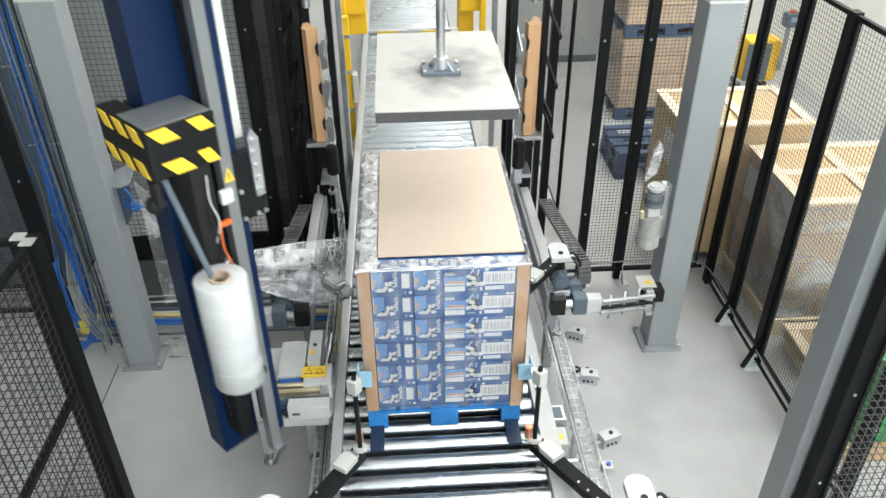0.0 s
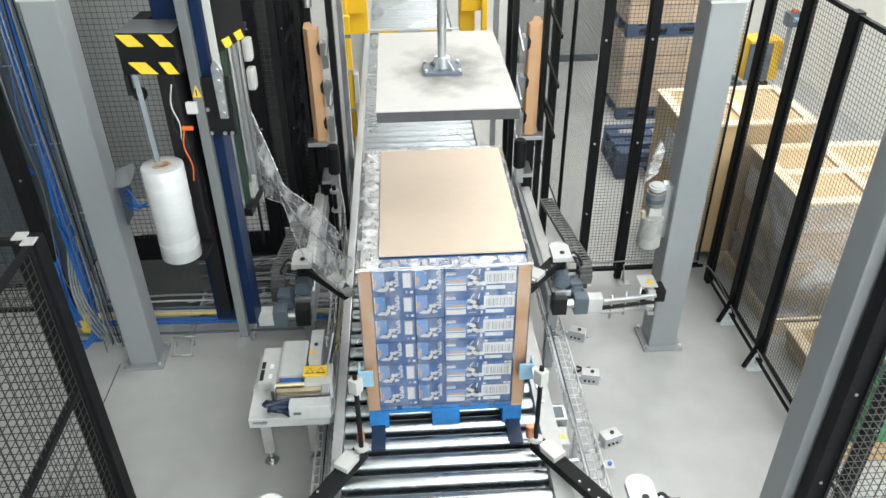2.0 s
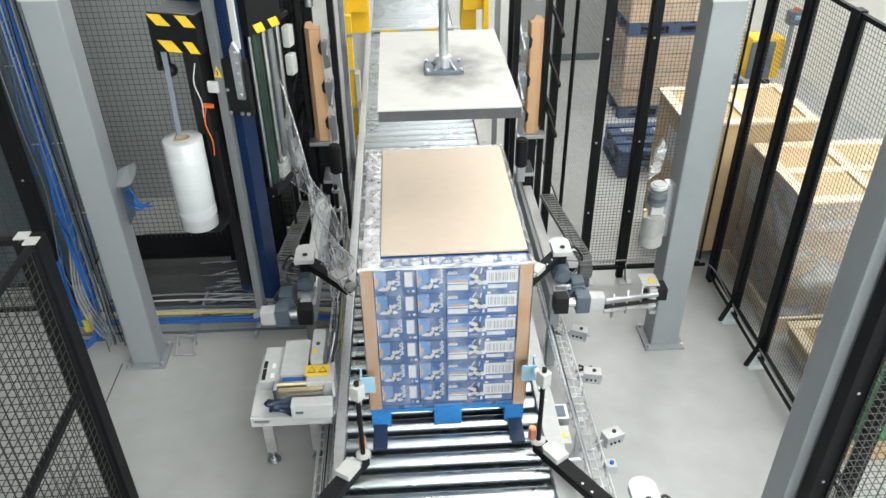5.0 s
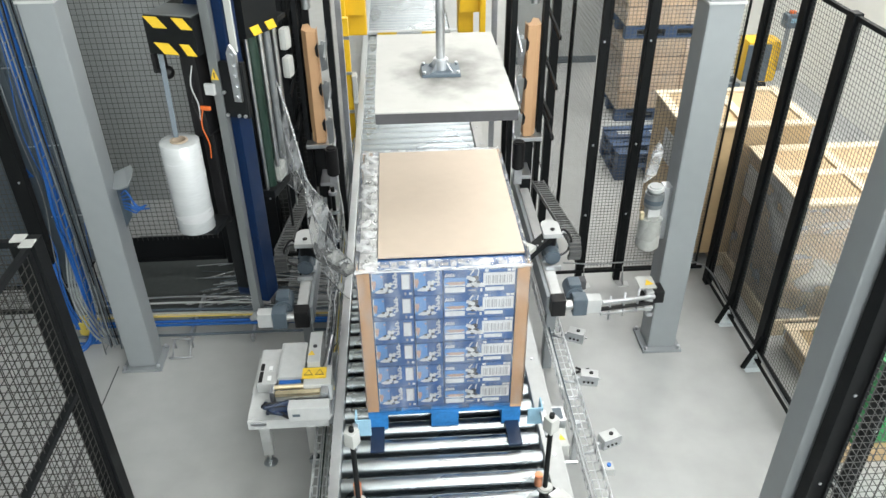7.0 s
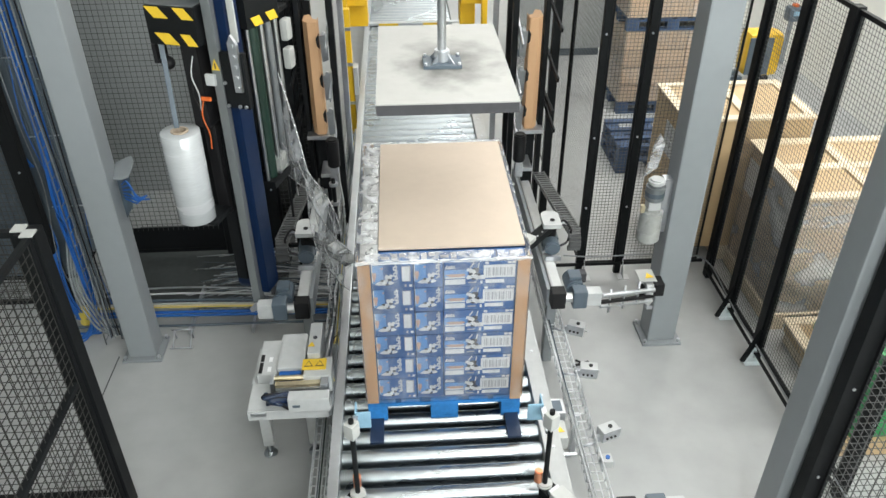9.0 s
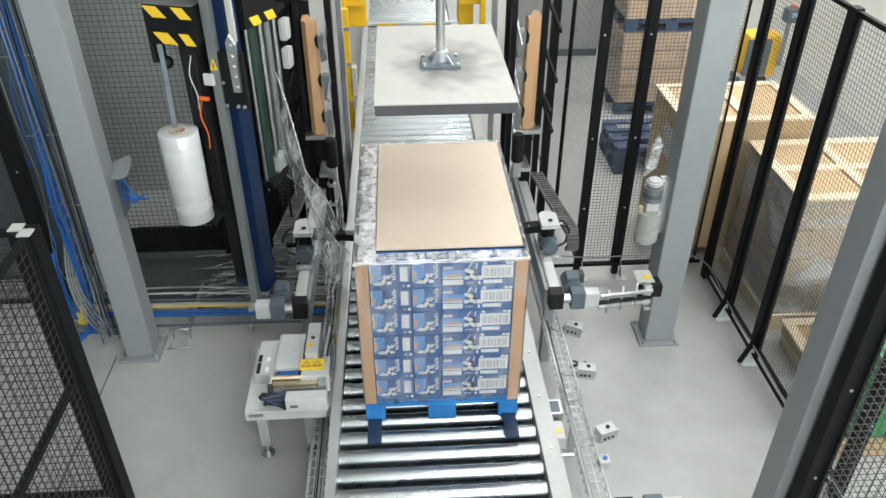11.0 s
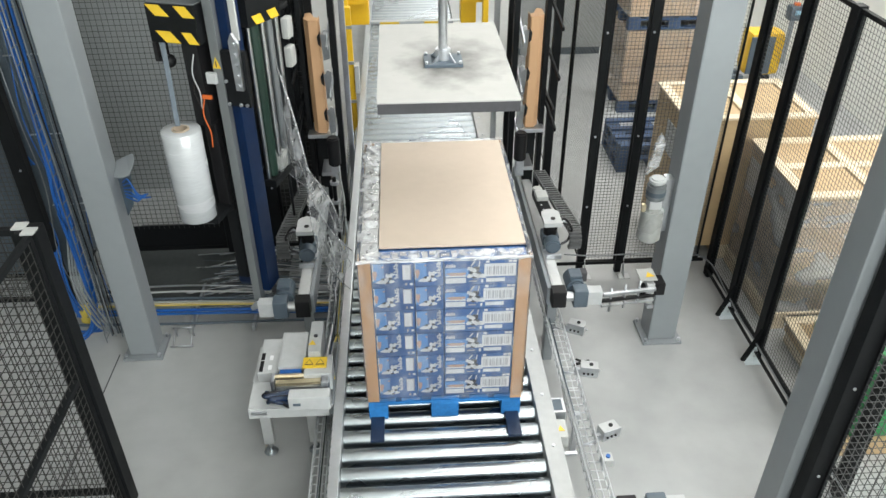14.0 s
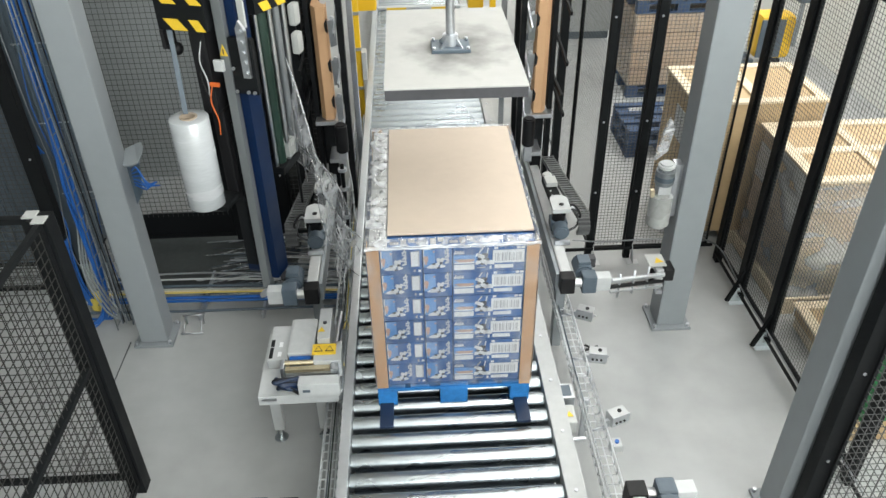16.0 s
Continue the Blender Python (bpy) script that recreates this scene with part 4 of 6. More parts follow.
def corner_arm(s, y, ang, length, label, ax=0.79):
    """A carriage on its guide with a swinging boom, a post and a pad that presses the edge protector."""
    x = s * ax
    c = thing("corner_arm", x, y, 0.70, label, "corner arm", "corner arms")
    part("slide", B(x - 0.06, x + 0.06, y - 0.09, y + 0.09, 0.708, 0.728, 0.004), "zinc", c)
    part("gearmotor", rod((x, y - 0.05, 0.77), (x, y - 0.14, 0.77), 0.052, seg=20, bevel=0.01), "dark_grey", c, "blue-grey gearmotor")
    part("housing", B(x - 0.055, x + 0.055, y - 0.05, y + 0.06, 0.73, 0.80, 0.008), "dark_grey", c)
    part("clamp", B(x - 0.05, x + 0.05, y - 0.185, y - 0.165, 0.708, 0.74, 0.003), "zinc", c)
    outline = [(x + 0.06 * math.cos(a), y + 0.05 + 0.05 * math.sin(a), 0.895) for a in [math.pi * k / 10 for k in range(11)]] + [(x - 0.06, y - 0.085, 0.895), (x + 0.06, y - 0.085, 0.895)]
    cp = part("pivot_cover", poly(outline, (0, 0, 1), 0.03), "light_grey", c, "light grey rounded pivot cover")
    part("cover_plug", rod((x + 0.005, y - 0.03, 0.93), (x + 0.005, y - 0.03, 0.934), 0.016, seg=16), "black_plastic", cp)
    part("pivot", rod((x, y, 0.80), (x, y, 0.895), 0.045, seg=20), "black_plastic", c)
    for k in range(3):
        pts = curve_pts([(x + s * 0.04, y - 0.02 + 0.02 * k, 0.87), (x + s * (0.09 + 0.01 * k), y + 0.01, 0.9 - 0.02 * k), (x + s * 0.14, y - 0.02 + 0.02 * k, 0.84), (x + s * 0.12, y - 0.03, 0.76), (x + s * 0.05, y - 0.08, 0.75)])
        part("cable", tube(pts, 0.008), ("black_plastic", "zinc", "rubber")[k], c)
    bm = bmesh.new()
    n = 26
    yy = 1 if y > 0 else -1
    for k in range(n):
        yk = y + yy * (0.0 + 0.032 * k)
        xc = x + s * (0.165 - 0.11 * k / n)
        for side in (-0.042, 0.042):
            B(xc + side - 0.004, xc + side + 0.004, yk, yk + 0.030, 0.80, 0.83, 0, bm)
        B(xc - 0.04, xc + 0.04, yk + 0.008, yk + 0.022, 0.822, 0.829, 0, bm)
        B(xc - 0.04, xc + 0.04, yk + 0.008, yk + 0.022, 0.800, 0.806, 0, bm)
    for k in range(7):
        a = math.pi / 2 + math.pi * k / 7
        cy, cz = y + yy * 0.06 * math.cos(a) - 0.0, 0.752 + 0.06 * math.sin(a)
        B(x + s * 0.125, x + s * 0.205, cy - 0.014, cy + 0.014, cz - 0.012, cz + 0.012, 0.003, bm)
    part("cable_chain", bm, "chain", c, "black plastic cable chain")
    # boom, built along +x from its pivot
    bm = bmesh.new()
    B(-0.04, length, -0.038, 0.038, 0.0, 0.05, 0.006, bm)
    boom = part("boom", bm, "black", c, "black swinging boom", local=True)
    boom.location = (0, 0, 0.145 if y > 0 else -0.05)
    L = length

    def sub(nm, b, m, lab=""):
        return part(nm, b, m, boom, lab, local=True)

    sub("end_disc", rod((L, 0, 0.03), (L, 0, 0.062), 0.036, seg=24, bevel=0.006), "white")
    sub("clamp_box", B(L - 0.17, L - 0.07, -0.04, 0.04, 0.052, 0.085, 0.006), "white", "white clamp box")
    sub("sensor", B(L - 0.075, L - 0.05, -0.03, 0.03, 0.052, 0.075, 0.004), "zinc")
    for k in range(4):
        sub("screw", rod((0.14 + 0.06 * k, 0.02, 0.05), (0.14 + 0.06 * k, 0.02, 0.056), 0.006, seg=6), "zinc")
    if y > 0:
        boom.rotation_euler = (0, 0, radians(ang))
        return c, boom
    sub("spring", rod((L + 0.026, 0.02, 0.06), (L + 0.026, 0.02, 0.135), 0.019, seg=14, bevel=0.004), "copper", "copper coloured spring")
    sub("rod", rod((L, 0, 0.06), (L, 0, 0.53), 0.012, seg=12), "black", "black upright rod")
    sub("rod_block", B(L - 0.026, L + 0.026, -0.025, 0.025, 0.43, 0.51, 0.006), "white")
    a = radians(-ang)
    q = Matrix.Translation((L, 0, 0)) @ Matrix.Rotation(a, 4, "Z")
    d = 1 if y < 0.5 else -1
    bm = B(s * 0.01, -s * 0.015, 0.02, 0.17, 0.36, 0.38, 0.004)
    bm.transform(q)
    sub("pad_arm", bm, "zinc")
    bm = bmesh.new()
    B(-s * 0.008, -s * 0.072, 0.168, 0.176, 0.295, 0.395, 0.003, bm)
    B(-s * 0.0, -s * 0.008, 0.168, 0.24, 0.295, 0.395, 0.003, bm)
    bm.transform(q)
    sub("pad", bm, "pad" if y < 0 else "dark_grey", "pale blue corner pad" if y < 0 else "dark corner pad")
    boom.rotation_euler = (0, 0, radians(ang))
    return c, boom


FRONT_L, BOOM_FL = corner_arm(-1, -0.78, 56.0, 0.64, "black corner arm with pale blue pad by the pallet's front")
FRONT_R, BOOM_FR = corner_arm(1, -0.78, 124.0, 0.64, "black corner arm with pale blue pad by the pallet's front")
REAR_L, BOOM_RL = corner_arm(-1, 1.12, -25.0, 0.45, "black corner arm on its slide beside the load", 0.825)
REAR_R, BOOM_RR = corner_arm(1, 1.08, 205.0, 0.42, "black corner arm on its slide beside the load")

# ---- film clamp and sealing unit on its stand ----
st = thing("sealing_unit", -0.8, 0.3, 0, "light grey film clamping unit on a steel stand", "sealing unit")
for x in (-1.03, -0.76):
    part("leg", B(x - 0.03, x + 0.03, 0.305, 0.355, 0.075, 0.585, 0.004), "light_grey", st)
    part("leg_stud", rod((x, 0.32, 0.03), (x, 0.32, 0.08), 0.01, seg=10), "steel", st)
    part("foot", rod((x, 0.32, 0.0), (x, 0.32, 0.035), 0.045, seg=20, r2=0.02, bevel=0.004), "roller", st, "round steel levelling foot")
part("top_plate", B(-1.05, -0.60, 0.09, 0.58, 0.585, 0.60, 0.003), "light_grey", st, "light grey base plate")
part("leg_bracket", B(-1.05, -0.62, 0.075, 0.089, 0.535, 0.60, 0.004), "light_grey", st)
part("tube_port", B(-1.03, -0.95, 0.069, 0.075, 0.565, 0.585, 0.002), "zinc", st)
cv = part("cover", B(-0.905, -0.755, 0.285, 0.58, 0.601, 0.71, 0.018), "light_grey", st, "light grey sheet metal cover")
part("cover_step", B(-1.02, -0.906, 0.285, 0.575, 0.601, 0.665, 0.008), "light_grey", cv)
for a, b in ((0.30, 0.385), (0.395, 0.45)):
    part("slot", B(-1.012, -0.992, a, b, 0.665, 0.668), "black_plastic", cv)
for y in (0.33, 0.41):
    part("label_mark", B(-0.965, -0.945, y - 0.018, y + 0.018, 0.665, 0.668), "white_print", cv)
part("upright_plate", B(-0.735, -0.665, 0.32, 0.58, 0.616, 0.78, 0.005), "light_grey", st)
part("plate_knob", rod((-0.70, 0.45, 0.78), (-0.70, 0.45, 0.785), 0.012, seg=12), "black_print", st)
tri = poly([(-0.735, 0.375, 0.781), (-0.695, 0.375, 0.781), (-0.715, 0.415, 0.781)], (0, 0, 1), 0.002)
part("warning_sign", tri, "hazard", st, "small yellow warning triangle")
part("sign_plate", B(-0.76, -0.63, 0.235, 0.315, 0.735, 0.745, 0.003), "hazard", st, "yellow warning plate with two triangles")
for x in (-0.725, -0.665):
    tri = poly([(x - 0.024, 0.252, 0.746), (x + 0.024, 0.252, 0.746), (x, 0.297, 0.746)], (0, 0, 1), 0.002)
    part("sign_mark", tri, "black_print", st)
    tri = poly([(x - 0.017, 0.256, 0.7485), (x + 0.017, 0.256, 0.7485), (x, 0.288, 0.7485)], (0, 0, 1), 0.002)
    part("sign_mark", tri, "hazard", st)
part("sign_support", B(-0.75, -0.60, 0.19, 0.32, 0.616, 0.735, 0.005), "light_grey", st)
part("blue_valve", B(-0.89, -0.77, 0.235, 0.275, 0.62, 0.70, 0.008), "hose", st, "blue valve block")
part("knife_bar", beam((-0.90, 0.168, 0.70), (-0.66, 0.172, 0.70), 0.03, 0.02, bevel=0.004), "brass", st, "brass sealing bar")
part("pressure_roller", rod((-0.91, 0.208, 0.71), (-0.66, 0.21, 0.71), 0.015, seg=12), "brass", st)
part("roller_end", B(-0.925, -0.905, 0.15, 0.225, 0.60, 0.725, 0.004), "zinc", st)
part("roller_end", B(-0.655, -0.615, 0.13, 0.24, 0.60, 0.725, 0.004), "zinc", st)
part("bar_mount", B(-0.90, -0.655, 0.15, 0.19, 0.60, 0.685, 0.004), "zinc", st)
part("cylinder", B(-0.824, -0.605, 0.05, 0.12, 0.605, 0.70, 0.008), "light_grey", st, "grey pneumatic cylinder")
part("cylinder_mark", B(-0.80, -0.76, 0.046, 0.05, 0.645, 0.66), "dark_grey", st)
rnd = random.Random(3)
for k in range(14):
    a = (-0.824, 0.06 + 0.004 * k, 0.63 + 0.005 * k)
    part("hose_loop", tube(curve_pts([a, (-0.87 - 0.005 * k, 0.06 + rnd.uniform(-0.02, 0.02), 0.68 + 0.003 * k), (-0.955 + rnd.uniform(0, 0.03), 0.1 + rnd.uniform(-0.02, 0.02), 0.64 + 0.004 * k), (-0.90, 0.145, 0.62), (-0.80, 0.135, 0.63)]), 0.010), ("black_plastic", "navy", "navy", "black_plastic", "navy", "blue_beam")[k % 6], st)
part("slide_rod", rod((-0.64, 0.33, 0.70), (-0.62, 0.60, 0.72), 0.018, seg=14), "steel", st)
part("slide_end", B(-0.655, -0.605, 0.29, 0.36, 0.66, 0.72, 0.005), "steel", st)
part("sensor_bar", B(-0.588, -0.574, 0.36, 0.86, 0.585, 0.60, 0.003), "white", st, "thin white sensor bar along the rail")
for k in range(4):
    part("sensor_lead", tube(curve_pts([(-0.60, 0.28, 0.60), (-0.615 - 0.01 * k, 0.45, 0.585), (-0.595 - 0.012 * k, 0.62, 0.57 + 0.01 * k), (-0.62, 0.8, 0.50), (-0.64, 0.95, 0.40)]), 0.004), ("yellow_cable", "dark_grey", "yellow_cable", "black_plastic")[k], st)
part("rail_bracket", B(-0.63, -0.594, 0.1, 0.6, 0.52, 0.60, 0.004), "paint_grey", st)


# ---- edge protector magazines ----
def magazine(s):
    x = s * 0.775
    m = thing("protector_magazine", x, 2.35, 0, "steel magazine holding a stack of brown edge protectors", "magazine", "protector magazines")
    bm = bmesh.new()
    # the stack: nested angle boards
    pts = [(x - s * 0.05, 2.26), (x + s * 0.01, 2.26), (x + s * 0.045, 2.31), (x + s * 0.045, 2.43), (x + s * 0.01, 2.45), (x - s * 0.025, 2.34), (x - s * 0.05, 2.33)]
    part("edge_board", poly([(a, b, 1.17) for a, b in pts], (0, 0, 1), 0.82), "post_card", m, "brown edge protector boards pressed together")
    for k in range(4):
        yk = 2.275 + 0.03 * k
        part("board_edge", B(x - s * 0.051, x - s * 0.055, yk, yk + 0.02, 1.175, 1.985), "post_card", m)
    for z in (1.35, 1.62, 1.9):
        part("finger", poly([(x - s * 0.065, 2.24, z), (x - s * 0.12, 2.22, z + 0.03), (x - s * 0.12, 2.22, z - 0.16), (x - s * 0.075, 2.24, z - 0.18)], (0, 1, 0), 0.014), "zinc", m, "bent zinc finger")
        part("hook", poly([(x - s * 0.04, 2.256, z - 0.02), (x - s * 0.063, 2.256, z + 0.02), (x - s * 0.063, 2.256, z - 0.09), (x - s * 0.045, 2.256, z - 0.07)], (0, -1, 0), 0.006), "black_plastic", m)
        part("screw", rod((x - s * 0.10, 2.2, z + 0.03), (x - s * 0.10, 2.225, z + 0.03), 0.014, seg=8), "zinc", m)
    part("back_rail", B(x + s * 0.065, x + s * 0.10, 2.33, 2.42, 0.3, 2.9, 0.004), "black", m)
    part("front_rail", B(x - s * 0.165, x - s * 0.125, 2.28, 2.34, 0.3, 2.9, 0.004), "black", m)
    part("top_clamp", rod((x, 2.35, 2.12), (x, 2.35, 2.30), 0.03, seg=16), "zinc", m)
    part("top_head", B(x - 0.05, x + 0.05, 2.30, 2.40, 2.20, 2.23, 0.004), "light_grey", m)
    part("base_shelf", B(x - 0.09, x + 0.09, 2.24, 2.47, 1.135, 1.165, 0.004), "zinc", m)
    part("lower_post", B(x - 0.04, x + 0.04, 2.31, 2.39, 0.0, 1.135, 0.005), "black", m)
    part("foot_gusset", poly([(x - 0.07, 2.29, 0), (x + 0.07, 2.29, 0), (x, 2.29, 0.16)], (0, 1, 0), 0.006), "zinc", m)
    part("gripper_motor", rod((x - s * 0.10, 2.12, 0.98), (x - s * 0.10, 2.12, 1.2), 0.045, seg=18, bevel=0.01), "black_plastic", m, "dark gripper motor")
    part("gripper_neck", B(x - s * 0.10 - 0.03, x - s * 0.10 + 0.03, 2.09, 2.15, 0.86, 0.98, 0.006), "zinc", m)
    part("gripper_arm", B(min(x - s * 0.10, x), max(x - s * 0.10, x), 2.10, 2.33, 0.90, 0.93, 0.004), "zinc", m)
    for zz in (1.22, 1.6, 1.95):
        part("guide_bar", beam((x + s * 0.14, 2.1, zz), (x + s * 0.11, 2.5, zz + 0.12), 0.015, 0.03), "black", m)
        part("guide_bar", beam((x - s * 0.115, 2.1, zz - 0.1), (x - s * 0.125, 2.4, zz + 0.03), 0.012, 0.04), "zinc", m)
    part("side_bar", B(x + s * 0.11, x + s * 0.13, 2.1, 2.6, 1.35, 1.38, 0.003), "black", m)
    return m


magazine(-1)
magazine(1)

# ---- upright profiles of the machine behind the arm ----
for x, y, w, m_, nm in ((-1.0, 2.2, 0.05, "black", "tall black machine upright behind the arm"), (-0.66, 2.62, 0.05, "black", "tall dark machine upright beside the conveyor"), (-0.62, 3.1, 0.045, "zinc", "tall bare steel upright beside the conveyor"), (0.66, 2.75, 0.05, "black", "tall dark machine upright beside the conveyor"), (0.98, 2.6, 0.06, "black", "tall black machine upright by the magazine"), (0.62, 3.3, 0.045, "zinc", "tall bare steel upright beside the conveyor"), (-0.88, 2.75, 0.045, "black", "tall black machine upright behind the arm")):
    u = thing("machine_upright", x, y, 0, nm, "upright", "machine uprights")
    part("profile", B(x - w / 2, x + w / 2, y - w / 2, y + w / 2, 0.01, 3.4, 0.004), m_, u)
    part("foot_plate", B(x - w, x + w, y - w, y + w, 0, 0.01), "zinc", u)

# ---- yellow guards ----
for s in (-1, 1):
    g = thing("light_barrier", s * 0.68, 5.4, 0, "yellow safety light barrier post beside the conveyor", "light barrier", "yellow light barriers")
    part("head_box", B(s * 0.62 - (0.15 if s < 0 else 0.13), s * 0.62 + (0.12 if s < 0 else 0.04), 5.4, 5.6, 0.95, 1.55, 0.02), "yellow", g)
    part("post", B(s * 0.74 - 0.03, s * 0.74 + 0.03, 5.2, 5.3, 0, 1.6, 0.01), "yellow", g)
    part("arm", B(min(s * 0.5, s * 0.74), max(s * 0.5, s * 0.74), 5.3, 5.4, 1.2, 1.4, 0.01), "yellow", g)
g = thing("yellow_post", -0.67, 4.4, 0, "yellow painted post beside the conveyor", "post")
part("shaft", B(-0.705, -0.635, 4.36, 4.43, 0, 1.45, 0.008), "yellow", g)
for z in (0.5, 0.9, 1.25):
    part("band", B(-0.71, -0.63, 4.352, 4.36, z, z + 0.03), "zinc", g)
part("sensor_box", B(-0.63, -0.585, 4.3, 4.42, 0.62, 0.9, 0.008), "white", g)


# ---- wire cable trays ----
def tray(parent_label, pts, w, h, r=0.0042):
    """A wire basket tray along a line of points."""
    t = thing("cable_tray", *pts[0], parent_label, "cable tray", "wire cable trays")
    bm = bmesh.new()
    for a, b in zip(pts, pts[1:]):
        a, b = Vector(a), Vector(b)
        d = (b - a).normalized()
        side = d.cross(Vector((0, 0, 1)))
        side = side.normalized() if side.length > 0.1 else Vector((1, 0, 0))
        up = side.cross(d)
        for i in (-0.5, -0.17, 0.17, 0.5):
            rod(a + side * w * i, b + side * w * i, r, bm, 5)
        for i in (-0.5, 0.5):
            rod(a + side * w * i + up * h, b + side * w * i + up * h, r, bm, 5)
        n = int((b - a).length / 0.06)
        for k in range(n + 1):
            c = a + d * k * 0.06
            rod(c - side * w / 2, c + side * w / 2, r, bm, 5)
            for i in (-0.5, 0.5):
                rod(c + side * w * i, c + side * w * i + up * h, r, bm, 5)
    part("wire_basket", bm, "wire_zinc", t)
    return t


def cables(t, pts, n, w, r, mats, seed, lift=0.01):
    rnd = random.Random(seed)
    for k in range(n):
        off = rnd.uniform(-w / 2, w / 2)
        q = []
        for a in pts:
            q.append((a[0] + off + rnd.uniform(-0.01, 0.01), a[1] + rnd.uniform(-0.02, 0.02), a[2] + lift + rnd.uniform(0, 0.02)))
        part("cable", tube(curve_pts(q), r), mats[k % len(mats)], t)


P = [(0.775, -1.6, 0.34), (0.775, 0.4, 0.34), (0.775, 1.5, 0.34), (0.775, 2.4, 0.34)]
t = tray("zinc wire cable tray running beside the conveyor", P, 0.1, 0.06)
cables(t, P, 4, 0.07, 0.004, ("light_grey", "wire_zinc", "light_grey", "dark_grey"), 1)
for y in (-1.2, 0.2, 1.2, 2.2):
    part("tray_post", B(0.76, 0.79, y - 0.015, y + 0.015, 0, 0.338, 0.002), "zinc", t)
P = [(-0.67, -1.6, 0.34), (-0.67, 0.5, 0.34), (-0.67, 1.5, 0.34), (-0.67, 4.0, 0.34)]
t = tray("zinc wire cable tray running beside the conveyor", P, 0.08, 0.05)
cables(t, P, 5, 0.06, 0.0035, ("yellow_cable", "dark_grey", "light_grey", "dark_grey", "dgreen"), 2)
for y in (-1.2, 0.2, 1.2, 2.2, 3.5):
    part("tray_post", B(-0.685, -0.655, y - 0.015, y + 0.015, 0, 0.338, 0.002), "zinc", t)
P = [(-2.3, 1.66, 0.06), (-1.6, 1.65, 0.06), (-0.9, 1.62, 0.06)]
t = thing("cable_duct", -1.6, 1.65, 0, "low cable run with yellow and blue lines on the floor", "cable run")
for k, (dy, m_, r, z) in enumerate(((0.0, "yellow_cable", 0.005, 0.1), (0.03, "yellow_cable", 0.004, 0.09), (0.045, "light_grey", 0.005, 0.09), (0.015, "wood", 0.004, 0.1), (-0.015, "hose", 0.012, 0.065), (-0.04, "hose", 0.010, 0.055), (0.07, "light_grey", 0.01, 0.07), (0.12, "dark_grey", 0.012, 0.06), (0.2, "light_grey", 0.008, 0.06), (0.28, "zinc", 0.008, 0.05), (-0.14, "dark_grey", 0.01, 0.05))):
    part("line", tube(curve_pts([(-2.6, 1.67 + dy, z), (-1.9, 1.66 + dy * 1.1, z), (-1.3, 1.64 + dy, z), (-0.75, 1.62 + dy * 0.9, z)]), r), m_, t)
for x in (-2.2, -1.75, -1.3, -0.9):
    part("rung", B(x - 0.01, x + 0.01, 1.45, 2.0, 0.0, 0.045, 0.002), "zinc", t)
# thin sheet added to make the floor under the machine dark
dm = thing("dark_floor_sheet", -1.5, 1.95, 0, "thin dark sheet added for the dark wet floor under the machine", "floor mat")
part("mat", B(-2.5, -1.12, 1.80, 2.95, 0.0, 0.006, 0.002), "mat", dm)
rnd = random.Random(12)
for k in range(64):
    y = 1.72 + rnd.random() * 0.75
    x = -1.9 + rnd.random() * 0.5
    q = curve_pts([(x, y, 0.02), (x + 0.3, y + rnd.uniform(-0.06, 0.06), 0.03 + 0.04 * rnd.random()), (x + 0.7, y + rnd.uniform(-0.05, 0.05), 0.02), (x + 0.95, y, 0.015)])
    part("film_strand", tube(q, rnd.uniform(0.002, 0.005)), ("film_top", "zinc", "dark_grey")[k % 3], dm)

sc = thing("film_scraps", -0.68, 1.4, 0.35, "loose silvery film strands caught beside the conveyor rail", "film scraps")
rnd = random.Random(21)
for k in range(18):
    y = 0.95 + rnd.random() * 1.2
    x = -0.72 + rnd.random() * 0.1
    z = 0.40 + 0.2 * rnd.random()
    q = curve_pts([(x, y, z), (x + rnd.uniform(-0.04, 0.05), y + 0.1, z + rnd.uniform(-0.05, 0.08)), (x + rnd.uniform(-0.05, 0.05), y + 0.2, z + rnd.uniform(-0.05, 0.06)), (x, y + 0.28, 0.36)])
    part("film_strand", tube(q, rnd.uniform(0.0015, 0.004)), ("film_top", "wire_zinc", "light_grey")[k % 3], sc)

# vertical trays and blue hoses by the left column
vt = thing("vertical_cable_tray", -2.36, 1.42, 0, "tall zinc wire tray with cables beside the grey column", "cable tray")
bm = bmesh.new()
for x in (-2.31, -2.27, -2.22, -2.17):
    rod((x, 1.46, 0.02), (x, 1.46, 3.6), 0.003, bm, 5)
for x in (-2.31, -2.17):
    rod((x, 1.36, 0.02), (x, 1.36, 3.6), 0.004, bm, 5)
for k in range(36):
    z = 0.05 + k * 0.1
    rod((-2.31, 1.46, z), (-2.17, 1.46, z), 0.003, bm, 5)
    for x in (-2.31, -2.17):
        rod((x, 1.46, z), (x, 1.36, z), 0.003, bm, 5)
part("wire_basket", bm, "guide_steel", vt)
rnd = random.Random(6)
for k in range(9):
    x = -2.30 + 0.015 * k
    part("cable", tube(curve_pts([(x + rnd.uniform(-0.01, 0.01), 1.40 + rnd.uniform(-0.02, 0.03), z) for z in (3.6, 2.8, 2.0, 1.2, 0.4, 0.05)]), 0.0045), ("paint_grey", "dark_grey", "black_plastic")[k % 3], vt)
hs = thing("air_hoses", -2.4, 1.5, 0, "bundle of bright blue air hoses hanging down to the floor", "hoses")
